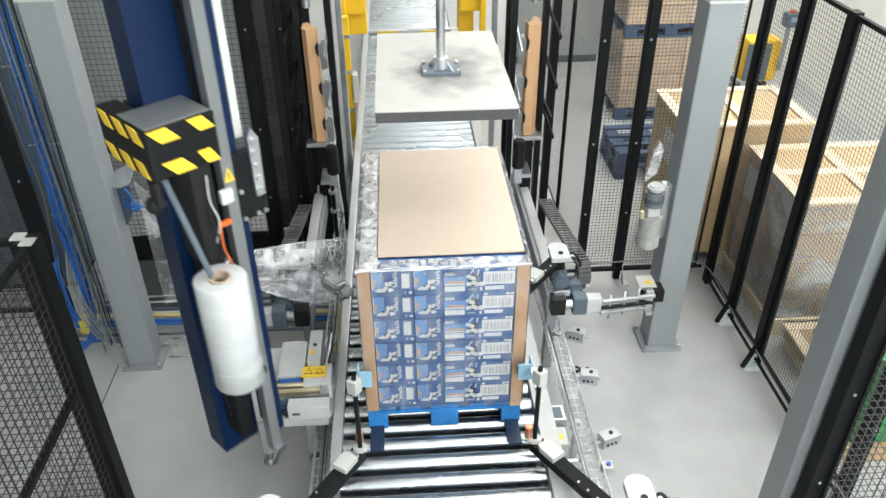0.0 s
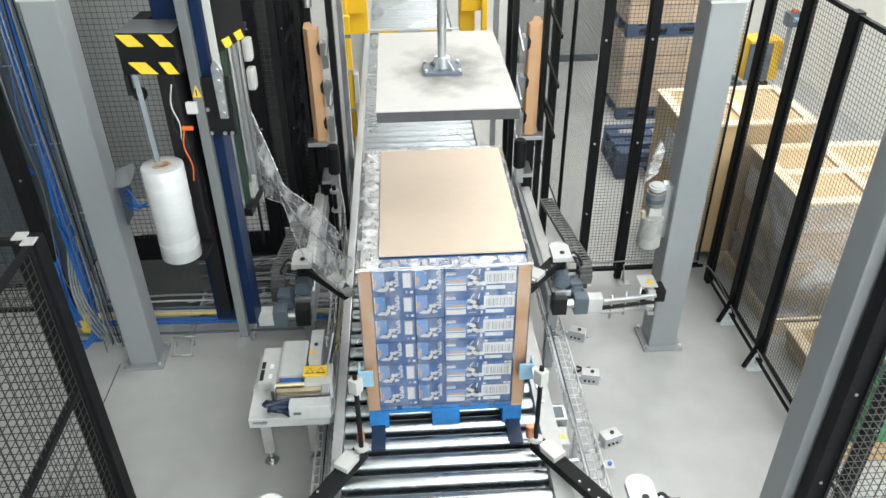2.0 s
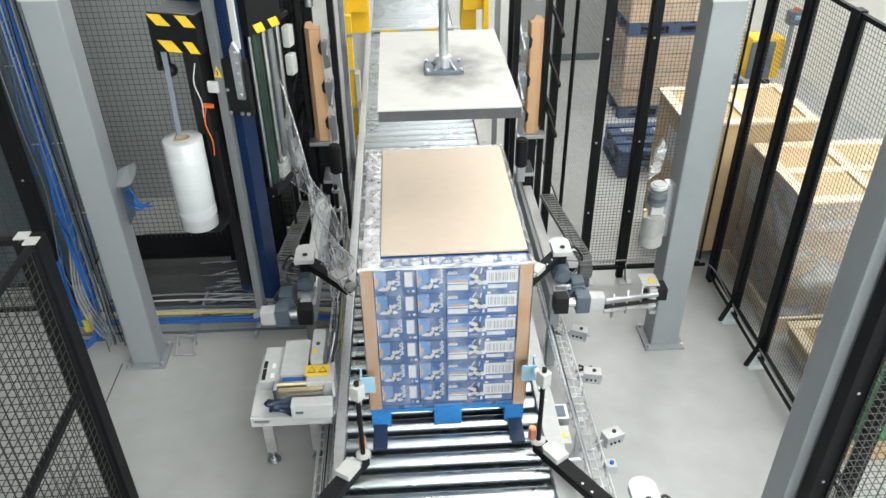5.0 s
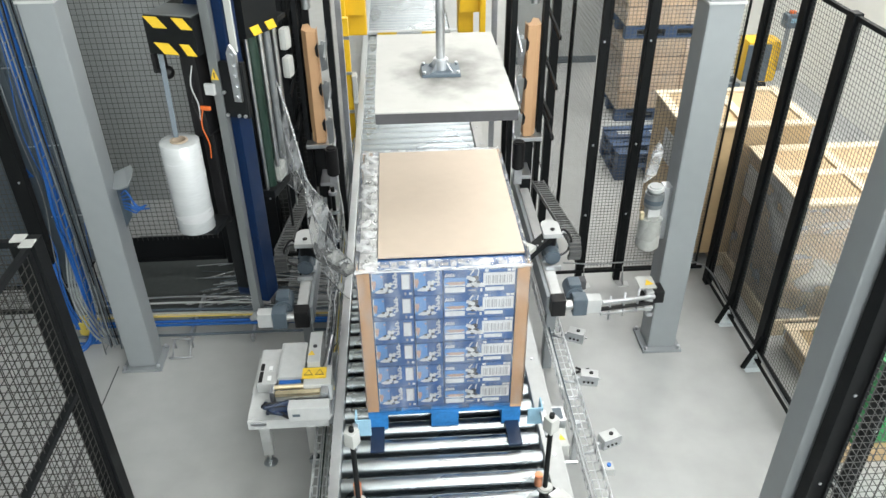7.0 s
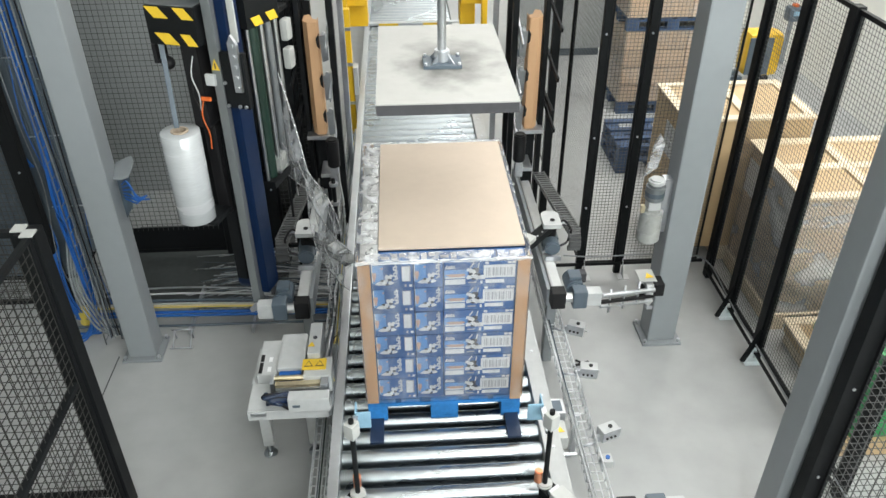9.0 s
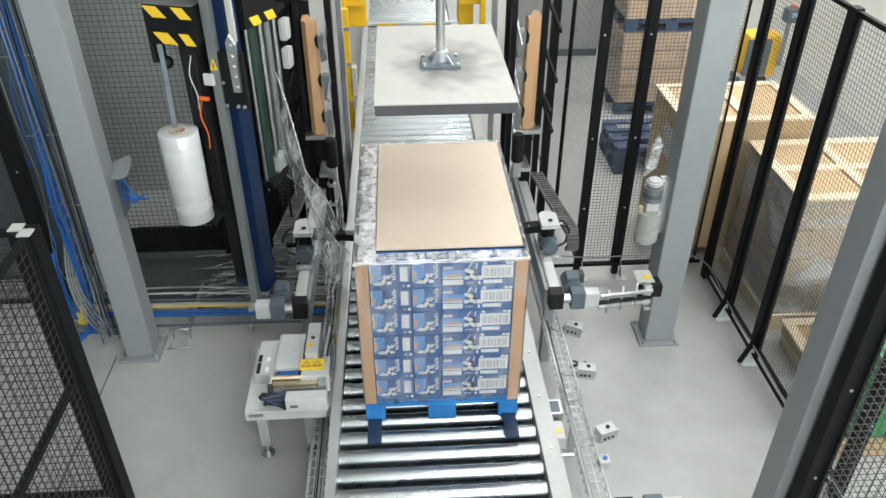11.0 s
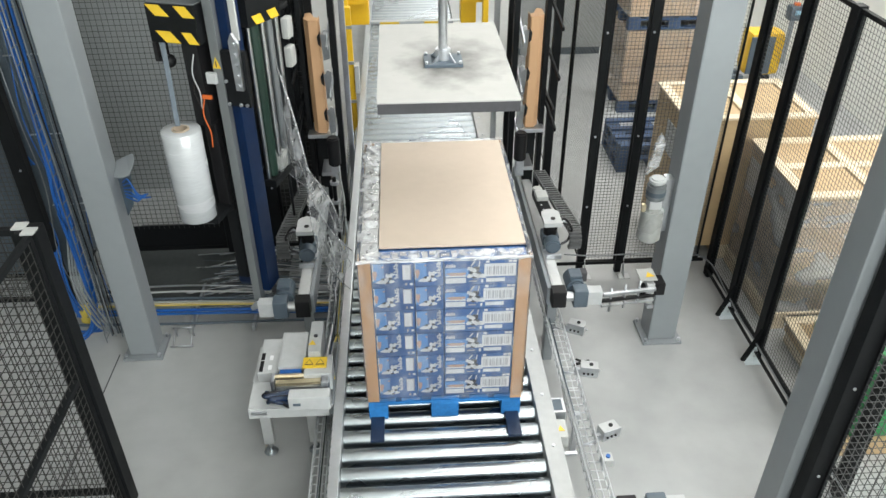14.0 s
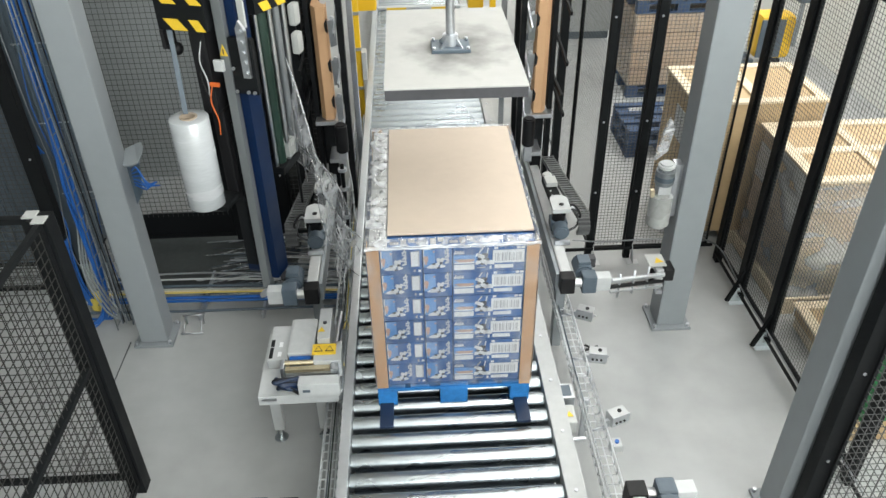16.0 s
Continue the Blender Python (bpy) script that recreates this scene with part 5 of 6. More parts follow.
for k in range(9):
    ox, oy = rnd.uniform(-0.028, 0.028), rnd.uniform(-0.04, 0.04)
    q = [(-2.30 + ox * 0.6, 1.48 + oy, 3.6), (-2.31 + ox, 1.48 + oy, 2.5), (-2.35 + ox * 1.3, 1.47 + oy, 1.8), (-2.36 + ox * 0.7, 1.48 + oy, 1.0), (-2.39 + ox, 1.5 + oy, 0.4), (-2.42 + ox, 1.5 + oy, 0.12), (-2.48 + ox * 1.5, 1.44 + oy, 0.02), (-2.66 + ox, 1.38 + oy, 0.02)]
    part("hose", tube(curve_pts(q), rnd.choice((0.004, 0.006, 0.008))), "hose", hs)
for k in range(6):
    ox = rnd.uniform(-0.04, 0.04)
    q = [(-2.33 + ox * 0.5, 1.47, 3.2), (-2.33 + ox, 1.46, 2.3), (-2.34 + ox, 1.45, 1.5), (-2.37 + ox, 1.45, 1.1), (-2.37 + ox * 0.6, 1.45, 0.7), (-2.37 + ox * 0.5, 1.45, 0.25), (-2.40 + ox, 1.47, 0.05), (-2.58 + ox, 1.5, 0.02)]
    part("hose", tube(curve_pts(q), 0.0065), "hose", hs)
for k in range(7):
    ox = rnd.uniform(-0.035, 0.035)
    q = [(-2.70 + ox, 1.9, 1.16), (-2.75 + ox * 1.4, 1.88, 1.22 + ox), (-2.80 + ox, 1.9, 1.05), (-2.77 + ox * 0.5, 1.92, 0.85), (-2.72 + ox, 1.9, 0.6), (-2.62 + ox, 1.66, 0.5), (-2.59 + ox, 1.6, 0.28), (-2.52 + ox, 1.58, 0.08)]
    part("hose", tube(curve_pts(q), 0.007), "hose", hs)
for z in (0.55, 1.05, 1.55, 2.05, 2.55):
    part("clip_bar", rod((-2.46, 1.54, z), (-2.14, 1.54, z + 0.01), 0.005, seg=6), "zinc", hs)
for k in range(4):
    part("grey_hose", tube(curve_pts([(-2.40 + 0.02 * k, 1.5, 0.9), (-2.45 + 0.02 * k, 1.44, 0.5), (-2.38 + 0.03 * k, 1.42, 0.15), (-2.28 + 0.03 * k, 1.45, 0.03)]), 0.007), "paint_grey", hs)
for k in range(8):
    x = -2.46 + 0.04 * k
    q = [(x + rnd.uniform(-0.03, 0.03), 1.50 + rnd.uniform(-0.05, 0.05), z) for z in (3.4, 2.7, 2.2, 1.7, 1.2, 0.7, 0.25)]
    part("thin_line", tube(curve_pts(q), 0.003), ("guide_steel", "hose", "dark_grey", "dark_grey")[k % 4], hs)
part("valve_body", rod((-2.52, 1.62, 0.02), (-2.52, 1.62, 0.15), 0.05, seg=20, bevel=0.01), "yellow_cable", hs, "yellow floor valve")
cab = thing("control_cabinet", -3.3, 2.55, 0, "dark grey-green ribbed control cabinet behind the fence", "cabinet")
part("body", B(-3.9, -2.75, 2.2, 2.9, 0.05, 2.6, 0.01), "dark_grey", cab)
part("plinth", B(-3.88, -2.77, 2.22, 2.88, 0, 0.05), "black", cab)
for k in range(14):
    x = -3.86 + k * 0.08
    part("rib", B(x, x + 0.035, 2.185, 2.2, 0.2, 2.5, 0.003), "dark_grey", cab)
pw = slab("wall_1", -5.0, -1.05, 3.6, 3.7, 0, 3.2, "wall_grey", "mid grey partition wall behind the left fence")
br = thing("hose_bracket", -1.9, 1.33, 1.05, "grey bracket with blue air fittings on the column", "bracket")
part("bracket", poly([(-1.925, 1.36, 1.40), (-1.83, 1.33, 1.38), (-1.86, 1.33, 1.16), (-1.925, 1.36, 1.06)], (0.1, -1, 0), 0.008), "dark_grey", br)
part("hood", poly([(-1.924, 1.30, 1.36), (-1.87, 1.28, 1.37), (-1.82, 1.275, 1.39), (-1.795, 1.30, 1.43), (-1.79, 1.34, 1.46), (-1.81, 1.38, 1.475), (-1.86, 1.395, 1.45), (-1.924, 1.40, 1.42)], (0, 0, 1), 0.01), "paint_grey", br, "grey curved hood")
for k in range(6):
    part("hose", tube(curve_pts([(-1.89, 1.32, 1.32 - 0.02 * k), (-1.84 + 0.01 * (k % 3), 1.28, 1.36 - 0.03 * k), (-1.80, 1.27, 1.27 - 0.01 * k), (-1.76 + 0.012 * (k % 4), 1.27, 1.24 + 0.012 * (k % 3))]), 0.005), "hose", br)

# small wire stand beside the left column's foot
ws = thing("floor_bracket", -1.78, 1.36, 0, "small zinc wire bracket on the floor", "bracket")
bm = bmesh.new()
for x in (-1.84, -1.72):
    rod((x, 1.30, 0), (x, 1.42, 0.08), 0.005, bm, 6)
    rod((x, 1.42, 0), (x, 1.42, 0.08), 0.005, bm, 6)
rod((-1.86, 1.42, 0.08), (-1.70, 1.42, 0.08), 0.006, bm, 6)
rod((-1.86, 1.30, 0.012), (-1.70, 1.30, 0.012), 0.006, bm, 6)
part("wire_frame", bm, "zinc", ws)


# ---- sensors beside the conveyor ----
def sensor(x, y, rz, label):
    s = thing("sensor_box", x, y, 0.40, label, "sensor", "sensors", rz)
    part("body", B(-0.052, 0.052, -0.033, 0.033, -0.04, 0.04, 0.006), "light_grey", s, local=True)
    part("front_plate", B(-0.055, 0.055, -0.04, -0.034, -0.02, 0.045, 0.002), "zinc", s, local=True)
    for k in range(3):
        part("plug", rod((-0.03 + 0.025 * k, -0.046, 0.0), (-0.03 + 0.025 * k, -0.04, 0.0), 0.007, seg=10), "black_plastic", s, local=True)
    part("lens", rod((0.01, 0, 0.04), (0.01, 0, 0.046), 0.012, seg=12), "black_plastic", s, local=True)
    part("bracket", B(-0.075, -0.045, -0.01, 0.01, -0.05, 0.0, 0.002), "zinc", s, local=True)
    part("bracket_arm", rod((-0.16, 0, -0.045), (-0.05, 0, -0.045), 0.007, seg=8), "zinc", s, local=True)
    part("lead", tube(curve_pts([(0.045, 0, 0), (0.07, 0.02, -0.02), (0.03, 0.05, -0.05), (-0.06, 0.03, -0.06)]), 0.004), "zinc", s, local=True)
    return s


sensor(0.905, 0.885, -25, "small light grey sensor box on a bracket")
sensor(0.90, 0.49, -12, "small light grey sensor box on a bracket")
sensor(0.90, 0.0, 20, "small light grey sensor box on a bracket")
sb = thing("junction_box", 0.86, -0.17, 0.34, "tiny grey junction box beside the cable tray", "junction box")
part("body", B(0.835, 0.885, -0.2, -0.14, 0.34, 0.39, 0.005), "light_grey", sb)
part("plug", rod((0.86, -0.17, 0.39), (0.86, -0.17, 0.4), 0.012, seg=10), "hose", sb)
part("bracket", B(0.826, 0.835, -0.19, -0.15, 0.33, 0.39), "zinc", sb)
mb = thing("motor_box", 0.63, 0.03, 0.2, "steel trough and white motor box under the rail", "motor box")
part("trough", B(0.585, 0.67, 0.06, 0.17, 0.40, 0.50, 0.004), "zinc", mb)
# dark slab on the solid trough paints the shade of a hollow
part("trough_shade", B(0.60, 0.655, 0.075, 0.155, 0.501, 0.503), "dark_grey", mb)
bx = part("box", B(0.59, 0.66, -0.09, 0.04, 0.38, 0.47, 0.012), "white", mb, "white rounded motor box")
tri = poly([(0.605, -0.05, 0.471), (0.645, -0.05, 0.471), (0.625, -0.01, 0.471)], (0, 0, 1), 0.002)
part("warning_sign", tri, "hazard", bx)
part("stub_pipe", rod((0.585, -0.16, 0.42), (0.69, -0.16, 0.42), 0.012, seg=10), "zinc", mb)

# cross pipe and sign by the right column
cp = thing("drive_line", 1.2, 0.86, 0, "steel cross pipes with a yellow warning plate by the column", "pipes")
for dz, m_, r in ((0.0, "zinc", 0.016), (-0.05, "black_plastic", 0.014), (-0.09, "zinc", 0.01)):
    part("pipe", rod((1.04, 0.87, 0.67 + dz), (1.42, 1.0, 0.60 + dz), r, seg=10), m_, cp)
part("junction", B(1.365, 1.415, 0.99, 1.05, 0.49, 0.64, 0.008), "light_grey", cp)
part("junction_plug", B(1.33, 1.362, 1.0, 1.045, 0.53, 0.62, 0.006), "black_plastic", cp)
part("sign_bracket", B(1.37, 1.41, 1.06, 1.075, 0.56, 0.664, 0.003), "zinc", cp)
part("bracket_arm", B(1.37, 1.505, 1.052, 1.06, 0.56, 0.60, 0.002), "zinc", cp)
part("junction_back", B(1.44, 1.503, 1.03, 1.14, 0.52, 0.61, 0.008), "black_plastic", cp)
part("clamp", B(1.40, 1.44, 1.02, 1.06, 0.42, 0.45, 0.003), "zinc", cp)
sp = part("sign_plate", B(1.32, 1.43, 1.0, 1.13, 0.664, 0.67, 0.002), "white", cp, "pale yellow warning plate")
tri = poly([(1.36, 1.03, 0.671), (1.42, 1.04, 0.671), (1.385, 1.09, 0.671)], (0, 0, 1), 0.002)
part("sign_mark", tri, "hazard", sp)
for k in range(3):
    part("stand_off", rod((1.10 + 0.1 * k, 0.89 + 0.034 * k, 0.52), (1.10 + 0.1 * k, 0.89 + 0.034 * k, 0.70), 0.008, seg=8), "zinc", cp)
fs = thing("plastic_offcut", 0.98, 0.98, 0, "dark plastic strips lying on the floor", "offcut")
part("strip", beam((0.93, 0.95, 0.006), (1.05, 0.99, 0.006), 0.015, 0.01), "black_plastic", fs)
part("strip", beam((0.96, 1.0, 0.016), (1.04, 0.94, 0.016), 0.012, 0.008), "black_plastic", fs)

# service unit on the right column
gm = thing("air_service_unit", 1.42, 1.22, 0.84, "grey air service unit with bowl and filter on the column", "air service unit")
part("mount", B(1.455, 1.507, 1.22, 1.30, 0.9, 1.28, 0.004), "zinc", gm)
part("regulator", rod((1.39, 1.20, 1.16), (1.39, 1.20, 1.27), 0.06, seg=22, bevel=0.01), "guide_steel", gm)
part("regulator_cap", rod((1.39, 1.20, 1.27), (1.39, 1.20, 1.31), 0.052, seg=22, bevel=0.012), "light_grey", gm)
part("regulator_band", rod((1.39, 1.20, 1.195), (1.39, 1.20, 1.225), 0.0615, seg=22), "dark_grey", gm)
part("neck", B(1.35, 1.43, 1.16, 1.24, 1.10, 1.16, 0.01), "light_grey", gm)
part("bowl", rod((1.385, 1.19, 0.86), (1.39, 1.20, 1.10), 0.075, seg=22, r2=0.07, bevel=0.02), "clear_grey", gm, "cloudy plastic bowl")
part("yellow_tap", B(1.31, 1.335, 1.17, 1.2, 1.08, 1.13, 0.004), "brass", gm)
part("tube_bag", poly([(1.33, 1.25, 1.30), (1.40, 1.25, 1.36), (1.42, 1.25, 1.52), (1.39, 1.25, 1.58), (1.36, 1.25, 1.5)], (0, 1, 0), 0.03), "film_top", gm, "crumpled clear bag")

# cable along the fence's foot
fc = thing("fence_cable", 1.5, 1.98, 0.1, "grey cable tied along the fence's lower rail", "cable")
q = [(1.05, 1.99, 0.16), (1.3, 1.985, 0.14), (1.7, 1.98, 0.15), (2.05, 1.97, 0.14), (2.15, 1.8, 0.16), (2.165, 1.5, 0.12), (2.165, 1.2, 0.10), (2.165, 0.95, 0.11), (2.165, 0.5, 0.10), (2.165, -0.4, 0.10)]
part("cable", tube(curve_pts([(x, y, z + 0.045) for x, y, z in q]), 0.006), "guide_steel", fc)
part("lower_rail", B(1.0, 2.17, 1.985, 1.998, 0.1, 0.125), "black", fc)
part("lower_rail", B(2.168, 2.182, -0.5, 1.93, 0.075, 0.095), "black", fc)


# ---- stored goods beyond the fence ----
def crate(x0, x1, y0, y1, zt, z0, side, label, group):
    c = thing("crate", (x0 + x1) / 2, (y0 + y1) / 2, z0, label, "crate", group)
    if side == "ply":
        part("wall_panel", B(x0 + 0.02, x1 - 0.02, y0 + 0.02, y1 - 0.02, z0 + 0.12, zt - 0.03, 0.004), "ply", c)
        for x in (x0 + 0.1, (x0 + x1) / 2, x1 - 0.1):
            part("skid", B(x - 0.05, x + 0.05, y0, y1, z0, z0 + 0.12, 0.004), "wood", c)
    else:
        n = 4
        h = (zt - 0.03 - z0 - 0.14) / n
        for k in range(n):
            for i in range(3):
                xa = x0 + 0.03 + i * (x1 - x0 - 0.06) / 3
                part("carton", B(xa + 0.002, xa + (x1 - x0 - 0.06) / 3 - 0.002, y0 + 0.03, y1 - 0.03, z0 + 0.14 + k * h + 0.002, z0 + 0.14 + (k + 1) * h - 0.004, 0.008), "carton", c)
        for x in (x0 + 0.08, (x0 + x1) / 2, x1 - 0.08):
            part("skid", B(x - 0.06, x + 0.06, y0, y1, z0, z0 + 0.12, 0.004), "wood", c)
        part("deck", B(x0, x1, y0, y1, z0 + 0.12, z0 + 0.14, 0.003), "wood", c)
        part("film_cover", B(x0 + 0.018, x1 - 0.018, y0 + 0.018, y1 - 0.018, z0 + 0.13, zt - 0.032), "film_crate", c, "grey shrink film round the cartons, its sheen put in as haze")
    part("lid", B(x0 + 0.01, x1 - 0.01, y0 + 0.01, y1 - 0.01, zt - 0.03, zt - 0.018), "ply", c, "plywood lid")
    for y in (y0, y1 - 0.075):
        part("lid_batten", B(x0, x1, y, y + 0.075, zt - 0.018, zt, 0.003), "wood", c)
    for x in (x0, (x0 + x1) / 2 - 0.04, x1 - 0.075):
        part("lid_batten", B(x, x + 0.075, y0 + 0.078, y1 - 0.078, zt - 0.018, zt, 0.003), "wood", c)
    if side == "cartons":
        ym = (y0 + y1) / 2
        for xa, xb in ((x0 + 0.078, (x0 + x1) / 2 - 0.043), ((x0 + x1) / 2 + 0.038, x1 - 0.078)):
            part("lid_batten", B(xa, xb, ym - 0.037, ym + 0.037, zt - 0.018, zt, 0.003), "wood", c)
    return c


crate(1.89, 2.89, 2.15, 2.885, 1.25, 0, "ply", "pale plywood crate with battened lid behind the fence", "wooden crates")
crate(2.39, 3.43, 1.25, 2.12, 1.10, 0, "cartons", "shrink-wrapped cartons under a battened pine lid", "wooden crates")
crate(2.42, 2.95, 0.76, 1.12, 0.22, 0, "ply", "low pine box with a green bundle on it", "wooden crates")
lb = thing("address_label", 1.888, 2.5, 0.9, "white paper label in a clear pouch on the crate", "label")
part("pouch", B(1.883, 1.888, 2.3, 2.5, 0.85, 1.1, 0.001), "white", lb)
for k in range(3):
    l2 = part("label_line", B(1.8805, 1.883, 2.33, 2.47, 0.9 + 0.06 * k, 0.915 + 0.06 * k), "grey_print", lb)


pk = thing("packing_list", 2.402, 1.98, 0.7, "white packing list in a clear pouch on the cartons", "label")
part("pouch", B(2.400, 2.405, 1.86, 2.06, 0.72, 0.98, 0.001), "white", pk)
for k in range(5):
    part("label_line", B(2.3975, 2.400, 1.88, 2.04, 0.75 + 0.045 * k, 0.762 + 0.045 * k), "grey_print", pk)


def blue_pallet(x0, y0, z0, label, w=1.0, d=0.8, along="y", n=6):
    """A wooden pallet: boards over three rows of three blocks on bottom boards."""
    p = thing("pallet", x0 + w / 2, y0 + d / 2, z0, label, "pallet", "blue pallets in store")
    for k in range(n):
        if along == "y":
            x = x0 + k * (w - 0.12) / (n - 1)
            part("deck_board", B(x, x + 0.12, y0, y0 + d, z0 + 0.122, z0 + 0.144, 0.003), "store_blue", p)
        else:
            y = y0 + k * (d - 0.07) / (n - 1)
            part("deck_board", B(x0, x0 + w, y, y + 0.07, z0 + 0.122, z0 + 0.144, 0.003), "store_blue", p)
    for fy in (0, 0.5, 1):
        y = y0 + fy * (d - 0.1)
        if along == "y":
            part("stringer_board", B(x0, x0 + w, y, y + 0.1, z0 + 0.1, z0 + 0.1215, 0.003), "store_blue", p)
            part("bottom_board", B(x0, x0 + w, y, y + 0.1, z0, z0 + 0.0215, 0.003), "store_blue", p)
        for fx in (0, 0.5, 1):
            x = x0 + fx * (w - 0.13)
            part("block", B(x, x + 0.13, y, y + 0.1, z0 + 0.022, z0 + (0.1 if along == "y" else 0.0995), 0.004), "store_blue", p)
    if along == "x":
        for fx in (0, 0.5, 1):
            x = x0 + fx * (w - 0.13)
            part("stringer_board", B(x, x + 0.13, y0, y0 + d, z0 + 0.1, z0 + 0.1215, 0.003), "store_blue", p)
            part("bottom_board", B(x, x + 0.13, y0, y0 + d, z0, z0 + 0.0215, 0.003), "store_blue", p)
    return p


def goods(x0, y0, z0, rows, h, label):
    g = thing("carton_stack", x0 + 0.5, y0 + 0.4, z0, label, "carton stack", "stacked cartons")
    for r in range(rows):
        for i in range(3):
            part("carton", B(x0 + i * 0.34 + 0.003, x0 + (i + 1) * 0.34 - 0.003, y0, y0 + 0.8, z0 + r * h, z0 + (r + 1) * h - 0.012, 0.012), "carton", g)
    part("film_cover", B(x0 - 0.004, x0 + 1.024, y0 - 0.004, y0 + 0.804, z0, z0 + rows * h + 0.002), "film", g, "shrink film round the cartons")
    return g


blue_pallet(2.25, 5.05, 0, "worn blue pallet under stacked cartons")
goods(2.25, 5.05, 0.145, 4, 0.2, "shrink-wrapped brown cartons stacked on a blue pallet")
blue_pallet(2.25, 5.05, 0.946, "worn blue pallet on top of cartons")
goods(2.25, 5.05, 1.091, 4, 0.2, "shrink-wrapped brown cartons stacked on a blue pallet")
blue_pallet(1.90, 3.66, 0, "empty worn blue pallet on the floor", 0.8, 0.64, "x", 4)
blue_pallet(1.905, 3.65, 0.145, "empty worn blue pallet lying on another", 0.8, 0.64, "x", 4)

JX, JY = 3.97, 5.75
jk = thing("pallet_truck", JX, JY, 0, "yellow and grey electric pallet truck parked by crates", "pallet truck")
part("body", B(JX, JX + 0.42, JY, JY + 0.32, 0.12, 0.64, 0.09), "yellow", jk, "yellow rounded body")
part("front_panel", B(JX + 0.0, JX + 0.28, JY - 0.014, JY + 0.012, 0.15, 0.60, 0.006), "dark_grey", jk)
part("display", B(JX + 0.1, JX + 0.16, JY - 0.02, JY - 0.013, 0.5, 0.62), "white", jk)
for y in (JY + 0.03, JY + 0.22):
    part("fork", B(JX - 0.45, JX + 0.01, y, y + 0.08, 0.05, 0.11, 0.01), "dark_grey", jk)
for y in (JY + 0.07, JY + 0.25):
    part("wheel", rod((JX + 0.25, y - 0.04, 0.08), (JX + 0.25, y + 0.04, 0.08), 0.08, seg=20), "black_plastic", jk)
part("tiller", beam((JX + 0.40, JY - 0.05, 0.3), (JX + 0.34, JY - 0.16, 0.86), 0.05, 0.05, bevel=0.008), "paint_grey", jk)
part("tiller_head", B(JX + 0.26, JX + 0.43, JY - 0.25, JY - 0.11, 0.86, 1.02, 0.03), "dark_grey", jk)
part("tiller_button", B(JX + 0.31, JX + 0.37, JY - 0.21, JY - 0.15, 1.02, 1.05, 0.008), "orange_cable", jk)
part("tiller_light", B(JX + 0.31, JX + 0.38, JY - 0.258, JY - 0.248, 0.93, 0.98, 0.003), "pad", jk)
gb = thing("green_strap", 2.64, 0.92, 0.22, "green plastic straps bundled on the low box", "bundle")
part("strap_coil", B(2.56, 2.72, 0.86, 0.98, 0.22, 0.30, 0.015), "green", gb)
gs = thing("green_crates", 2.85, 0.55, 0, "stacked green plastic crates on a brown wooden pallet", "plastic crates")
for y in (0.08, 0.32, 0.56):
    part("pallet_bearer", B(2.36, 3.06, y, y + 0.09, 0, 0.11, 0.004), "ply", gs, "brown wooden bearer")
for k in range(5):
    part("pallet_board", B(2.36 + k * 0.145, 2.48 + k * 0.145, 0.07, 0.66, 0.111, 0.132, 0.003), "ply", gs, "brown wooden deck board")
for r in range(4):
    z = 0.133 + r * 0.165
    part("crate_body", B(2.40, 3.0, 0.10, 0.62, z, z + 0.145, 0.01), "green", gs)
    part("crate_rim", B(2.39, 3.01, 0.09, 0.63, z + 0.145, z + 0.163, 0.004), "green", gs)
    for k in range(6):
        part("crate_rib", B(2.42 + k * 0.1, 2.435 + k * 0.1, 0.092, 0.1, z + 0.01, z + 0.144, 0.002), "green", gs)
cw = thing("wall_cabinet", 2.0, 7.2, 0, "plain grey sheet metal cabinet beyond the conveyor", "cabinet")
part("body", B(1.35, 2.5, 6.95, 7.5, 0.1, 2.4, 0.01), "wall_grey", cw)
part("plinth", B(1.37, 2.48, 6.97, 7.48, 0, 0.1), "dark_grey", cw)
part("door_gap", B(1.92, 1.93, 6.945, 6.95, 0.15, 2.35), "dark_grey", cw)
slab("wall_2", 4.9, 5.0, -5, 14.9, 0, 2.6, "wall", "pale wall beyond the stored goods")

# hanging film loop and lever by the left guide
lv = thing("film_cutter", -0.64, 1.75, 0.3, "black rod with zinc rings and a white plate", "film cutter")
part("rod", rod((-0.66, 1.8, 0.3), (-0.66, 1.8, 1.05), 0.014, seg=12), "black", lv)
for z in (0.42, 0.62, 0.85, 1.0):
    part("ring", rod((-0.66, 1.8, z), (-0.66, 1.8, z + 0.02), 0.03, seg=16), "zinc", lv)
part("bow", tube(curve_pts([(-0.62, 1.78, 1.1), (-0.60, 1.76, 0.9), (-0.60, 1.76, 0.7), (-0.585, 1.74, 0.5)]), 0.008), "light_grey", lv)
part("base", B(-0.70, -0.62, 1.76, 1.84, 0, 0.3, 0.005), "dark_grey", lv)


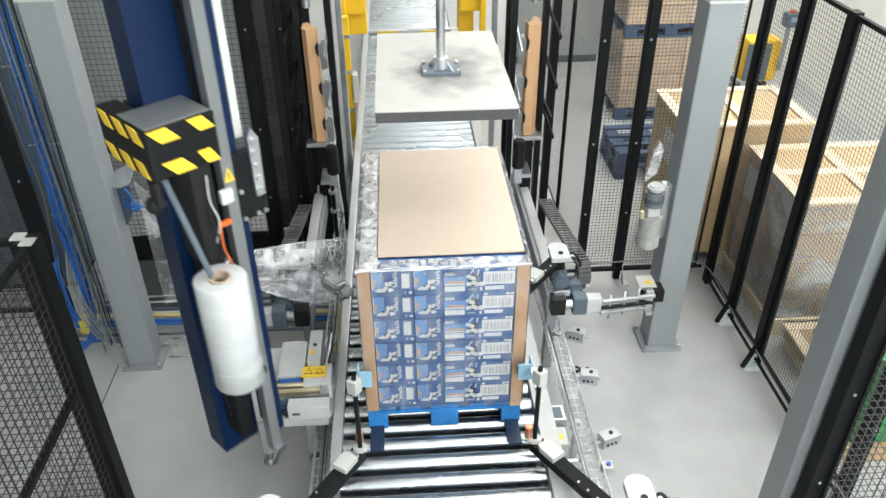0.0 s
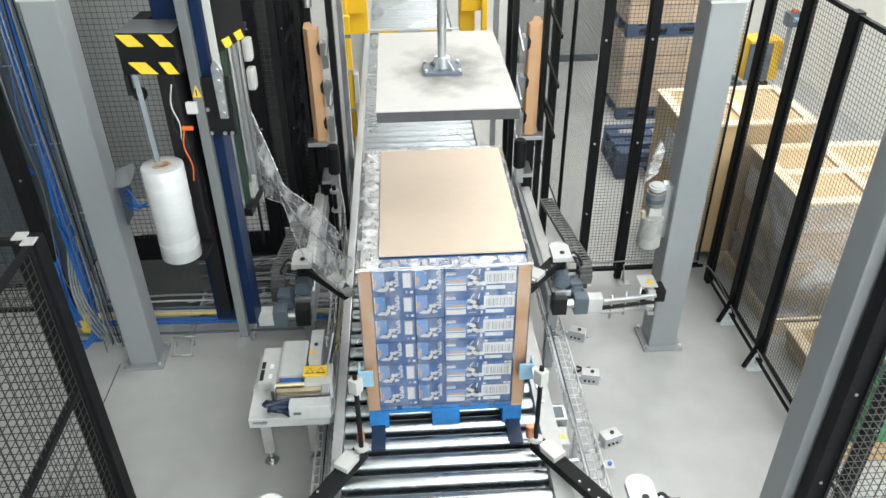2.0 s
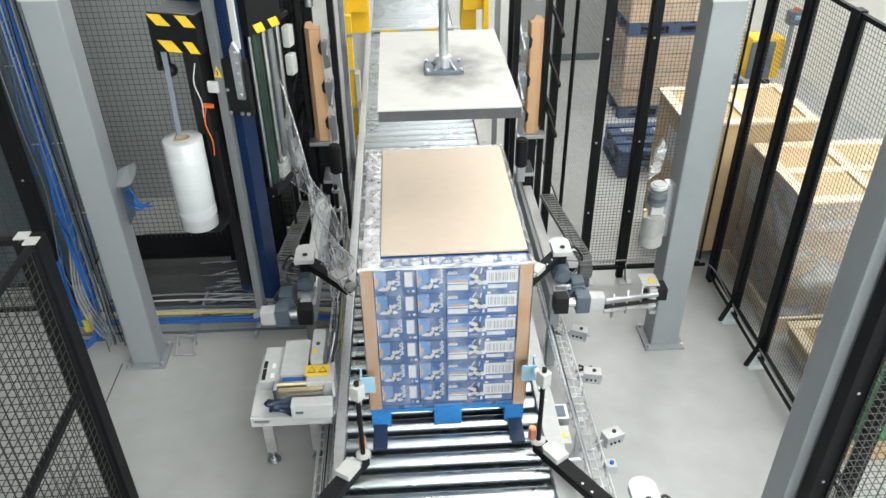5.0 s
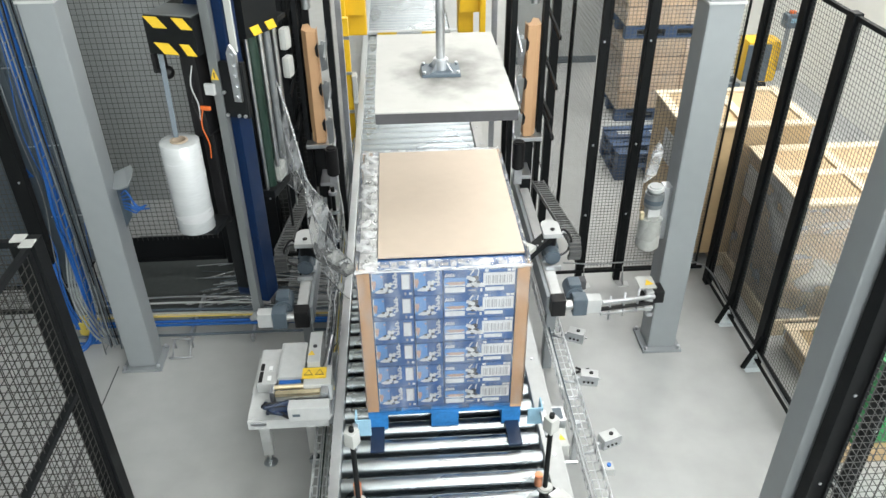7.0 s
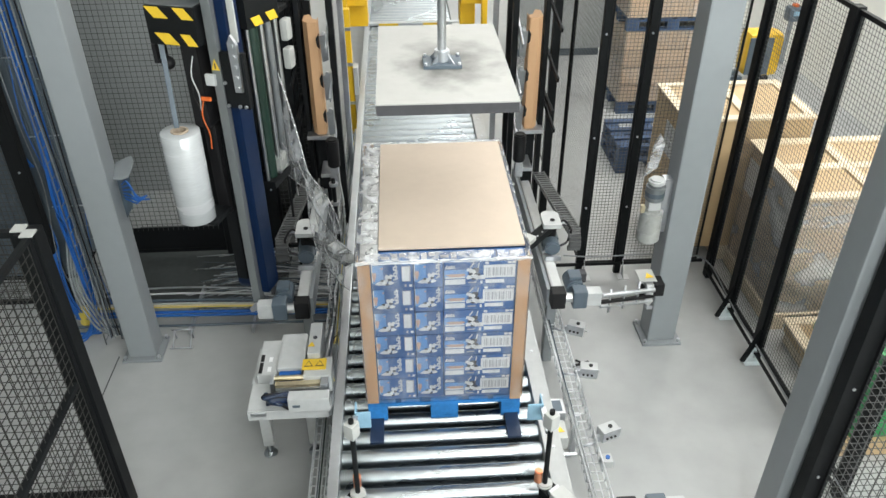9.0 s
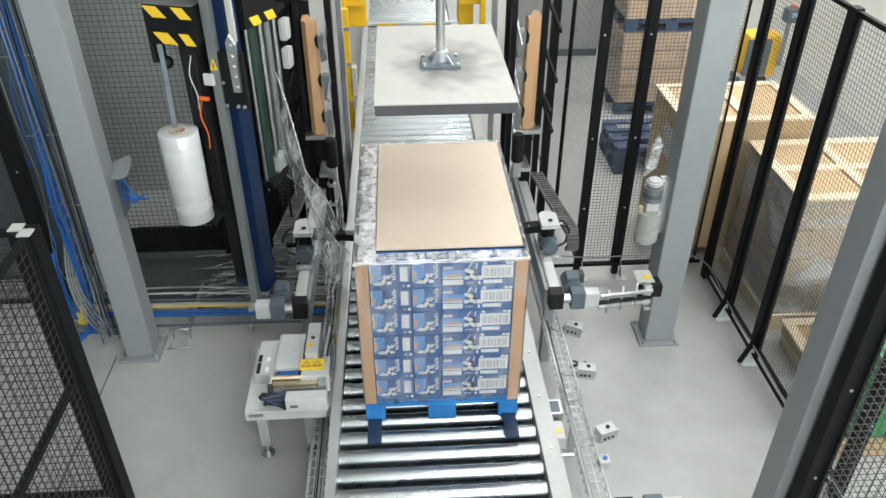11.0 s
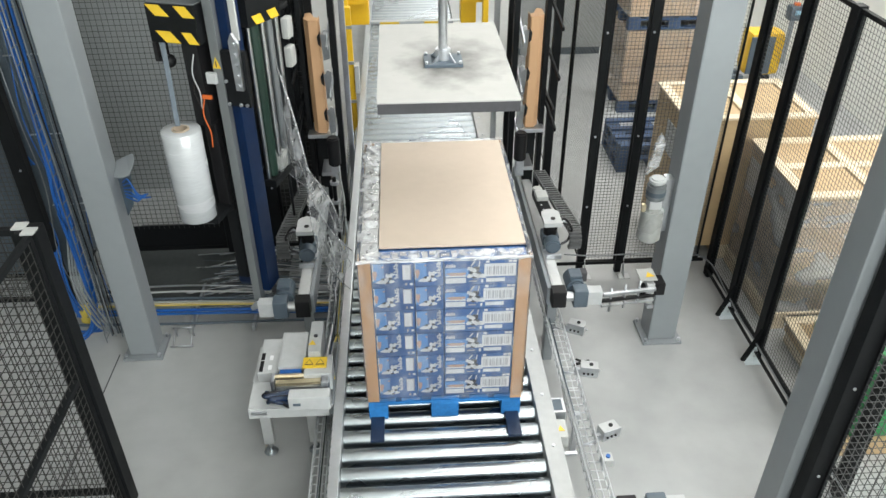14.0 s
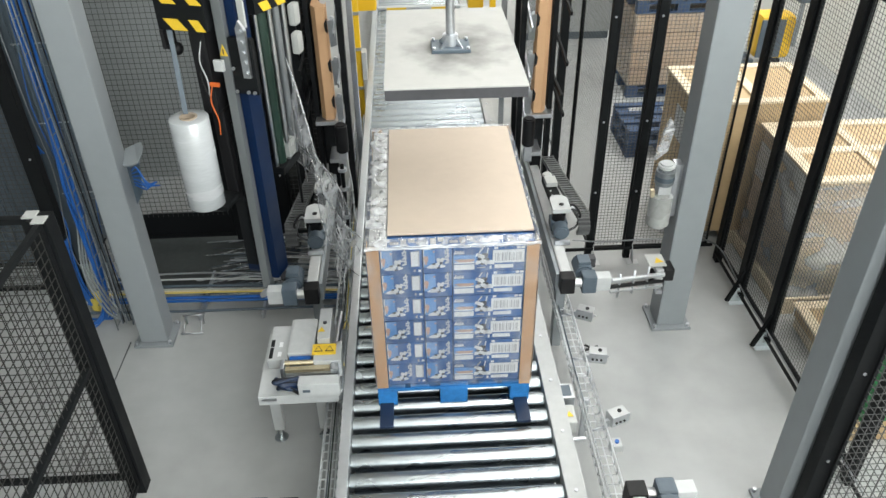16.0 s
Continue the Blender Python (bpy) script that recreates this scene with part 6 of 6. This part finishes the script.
def motions():
    """All that moves: the arm slows to its rest, the film follows it, the corner arms draw back and swing away."""
    rows = [(0.0, 59.7), (0.25, 44.5), (0.5, 33.1), (1.0, 25.6), (1.5, 18.7), (2.0, 12.7), (2.5, 5.9), (3.0, 1.6), (3.4, 0.2), (3.8, 0.0), (16.0, 0.0)]
    walk(arm, [(t, pose(0, 0.62, 0, 0, 0, ARM0 + a)) for t, a in rows])
    walk(web, [(t, pose(WX, WY, 0, 0, 0, a)) for t, a in ((0.0, 201.0), (0.25, 177.0), (0.5, 157.6), (1.0, 146.0), (1.5, 137.0), (2.0, 127.8), (2.5, 118.5), (3.0, 115.0), (3.5, 113.5), (16.0, 113.5))])
    for ob, s, ys in ((FRONT_L, -1, ((0.0, 0.0), (4.2, 0.0), (5.0, -0.05), (6.3, -0.225), (6.5, -0.25), (7.0, -0.31), (7.5, -0.315), (9.2, -0.315), (10.2, -0.3), (12.0, -0.25), (16.0, -0.25))),
                      (FRONT_R, 1, ((0.0, 0.0), (4.2, 0.0), (5.2, -0.03), (6.3, -0.145), (6.5, -0.175), (7.0, -0.29), (7.5, -0.315), (9.2, -0.315), (10.2, -0.3), (12.0, -0.25), (16.0, -0.25)))):
        walk(ob, [(t, pose(s * 0.79, -0.78 + y, 0.70)) for t, y in ys])
    for ob, s, y0, ys in ((REAR_L, -1, 1.12, ((0.0, 0.0), (4.2, 0.0), (5.0, 0.04), (6.5, 0.19), (7.0, 0.25), (7.5, 0.27), (16.0, 0.28))),
                          (REAR_R, 1, 1.08, ((0.0, 0.0), (4.2, 0.0), (5.0, 0.05), (6.5, 0.23), (7.0, 0.29), (7.5, 0.31), (16.0, 0.32)))):
        walk(ob, [(t, pose(-0.825 if s < 0 else 0.79, y0 + y, 0.70)) for t, y in ys])
    for ob, s, turns in ((BOOM_FR, 1, ((0.0, 124.0), (9.3, 124.0), (10.0, 165.0), (10.7, 225.0), (11.3, 268.0), (16.0, 270.0))),
                         (BOOM_FL, -1, ((0.0, 124.0), (9.3, 124.0), (10.0, 165.0), (10.7, 225.0), (11.3, 268.0), (16.0, 270.0))),
                         (BOOM_RR, 1, ((0.0, 230.0), (9.2, 230.0), (10.6, 200.0), (11.5, 165.0), (12.0, 135.0), (12.5, 108.0), (13.5, 94.0), (16.0, 92.0))),
                         (BOOM_RL, -1, ((0.0, 228.0), (9.2, 228.0), (10.6, 200.0), (11.5, 165.0), (12.0, 135.0), (12.5, 108.0), (13.5, 94.0), (16.0, 92.0)))):
        walk(ob, [(t, pose(0, 0, 0.145 if ob in (BOOM_RL, BOOM_RR) else -0.05, 0, 0, a if s > 0 else 180.0 - a)) for t, a in turns])


motions()
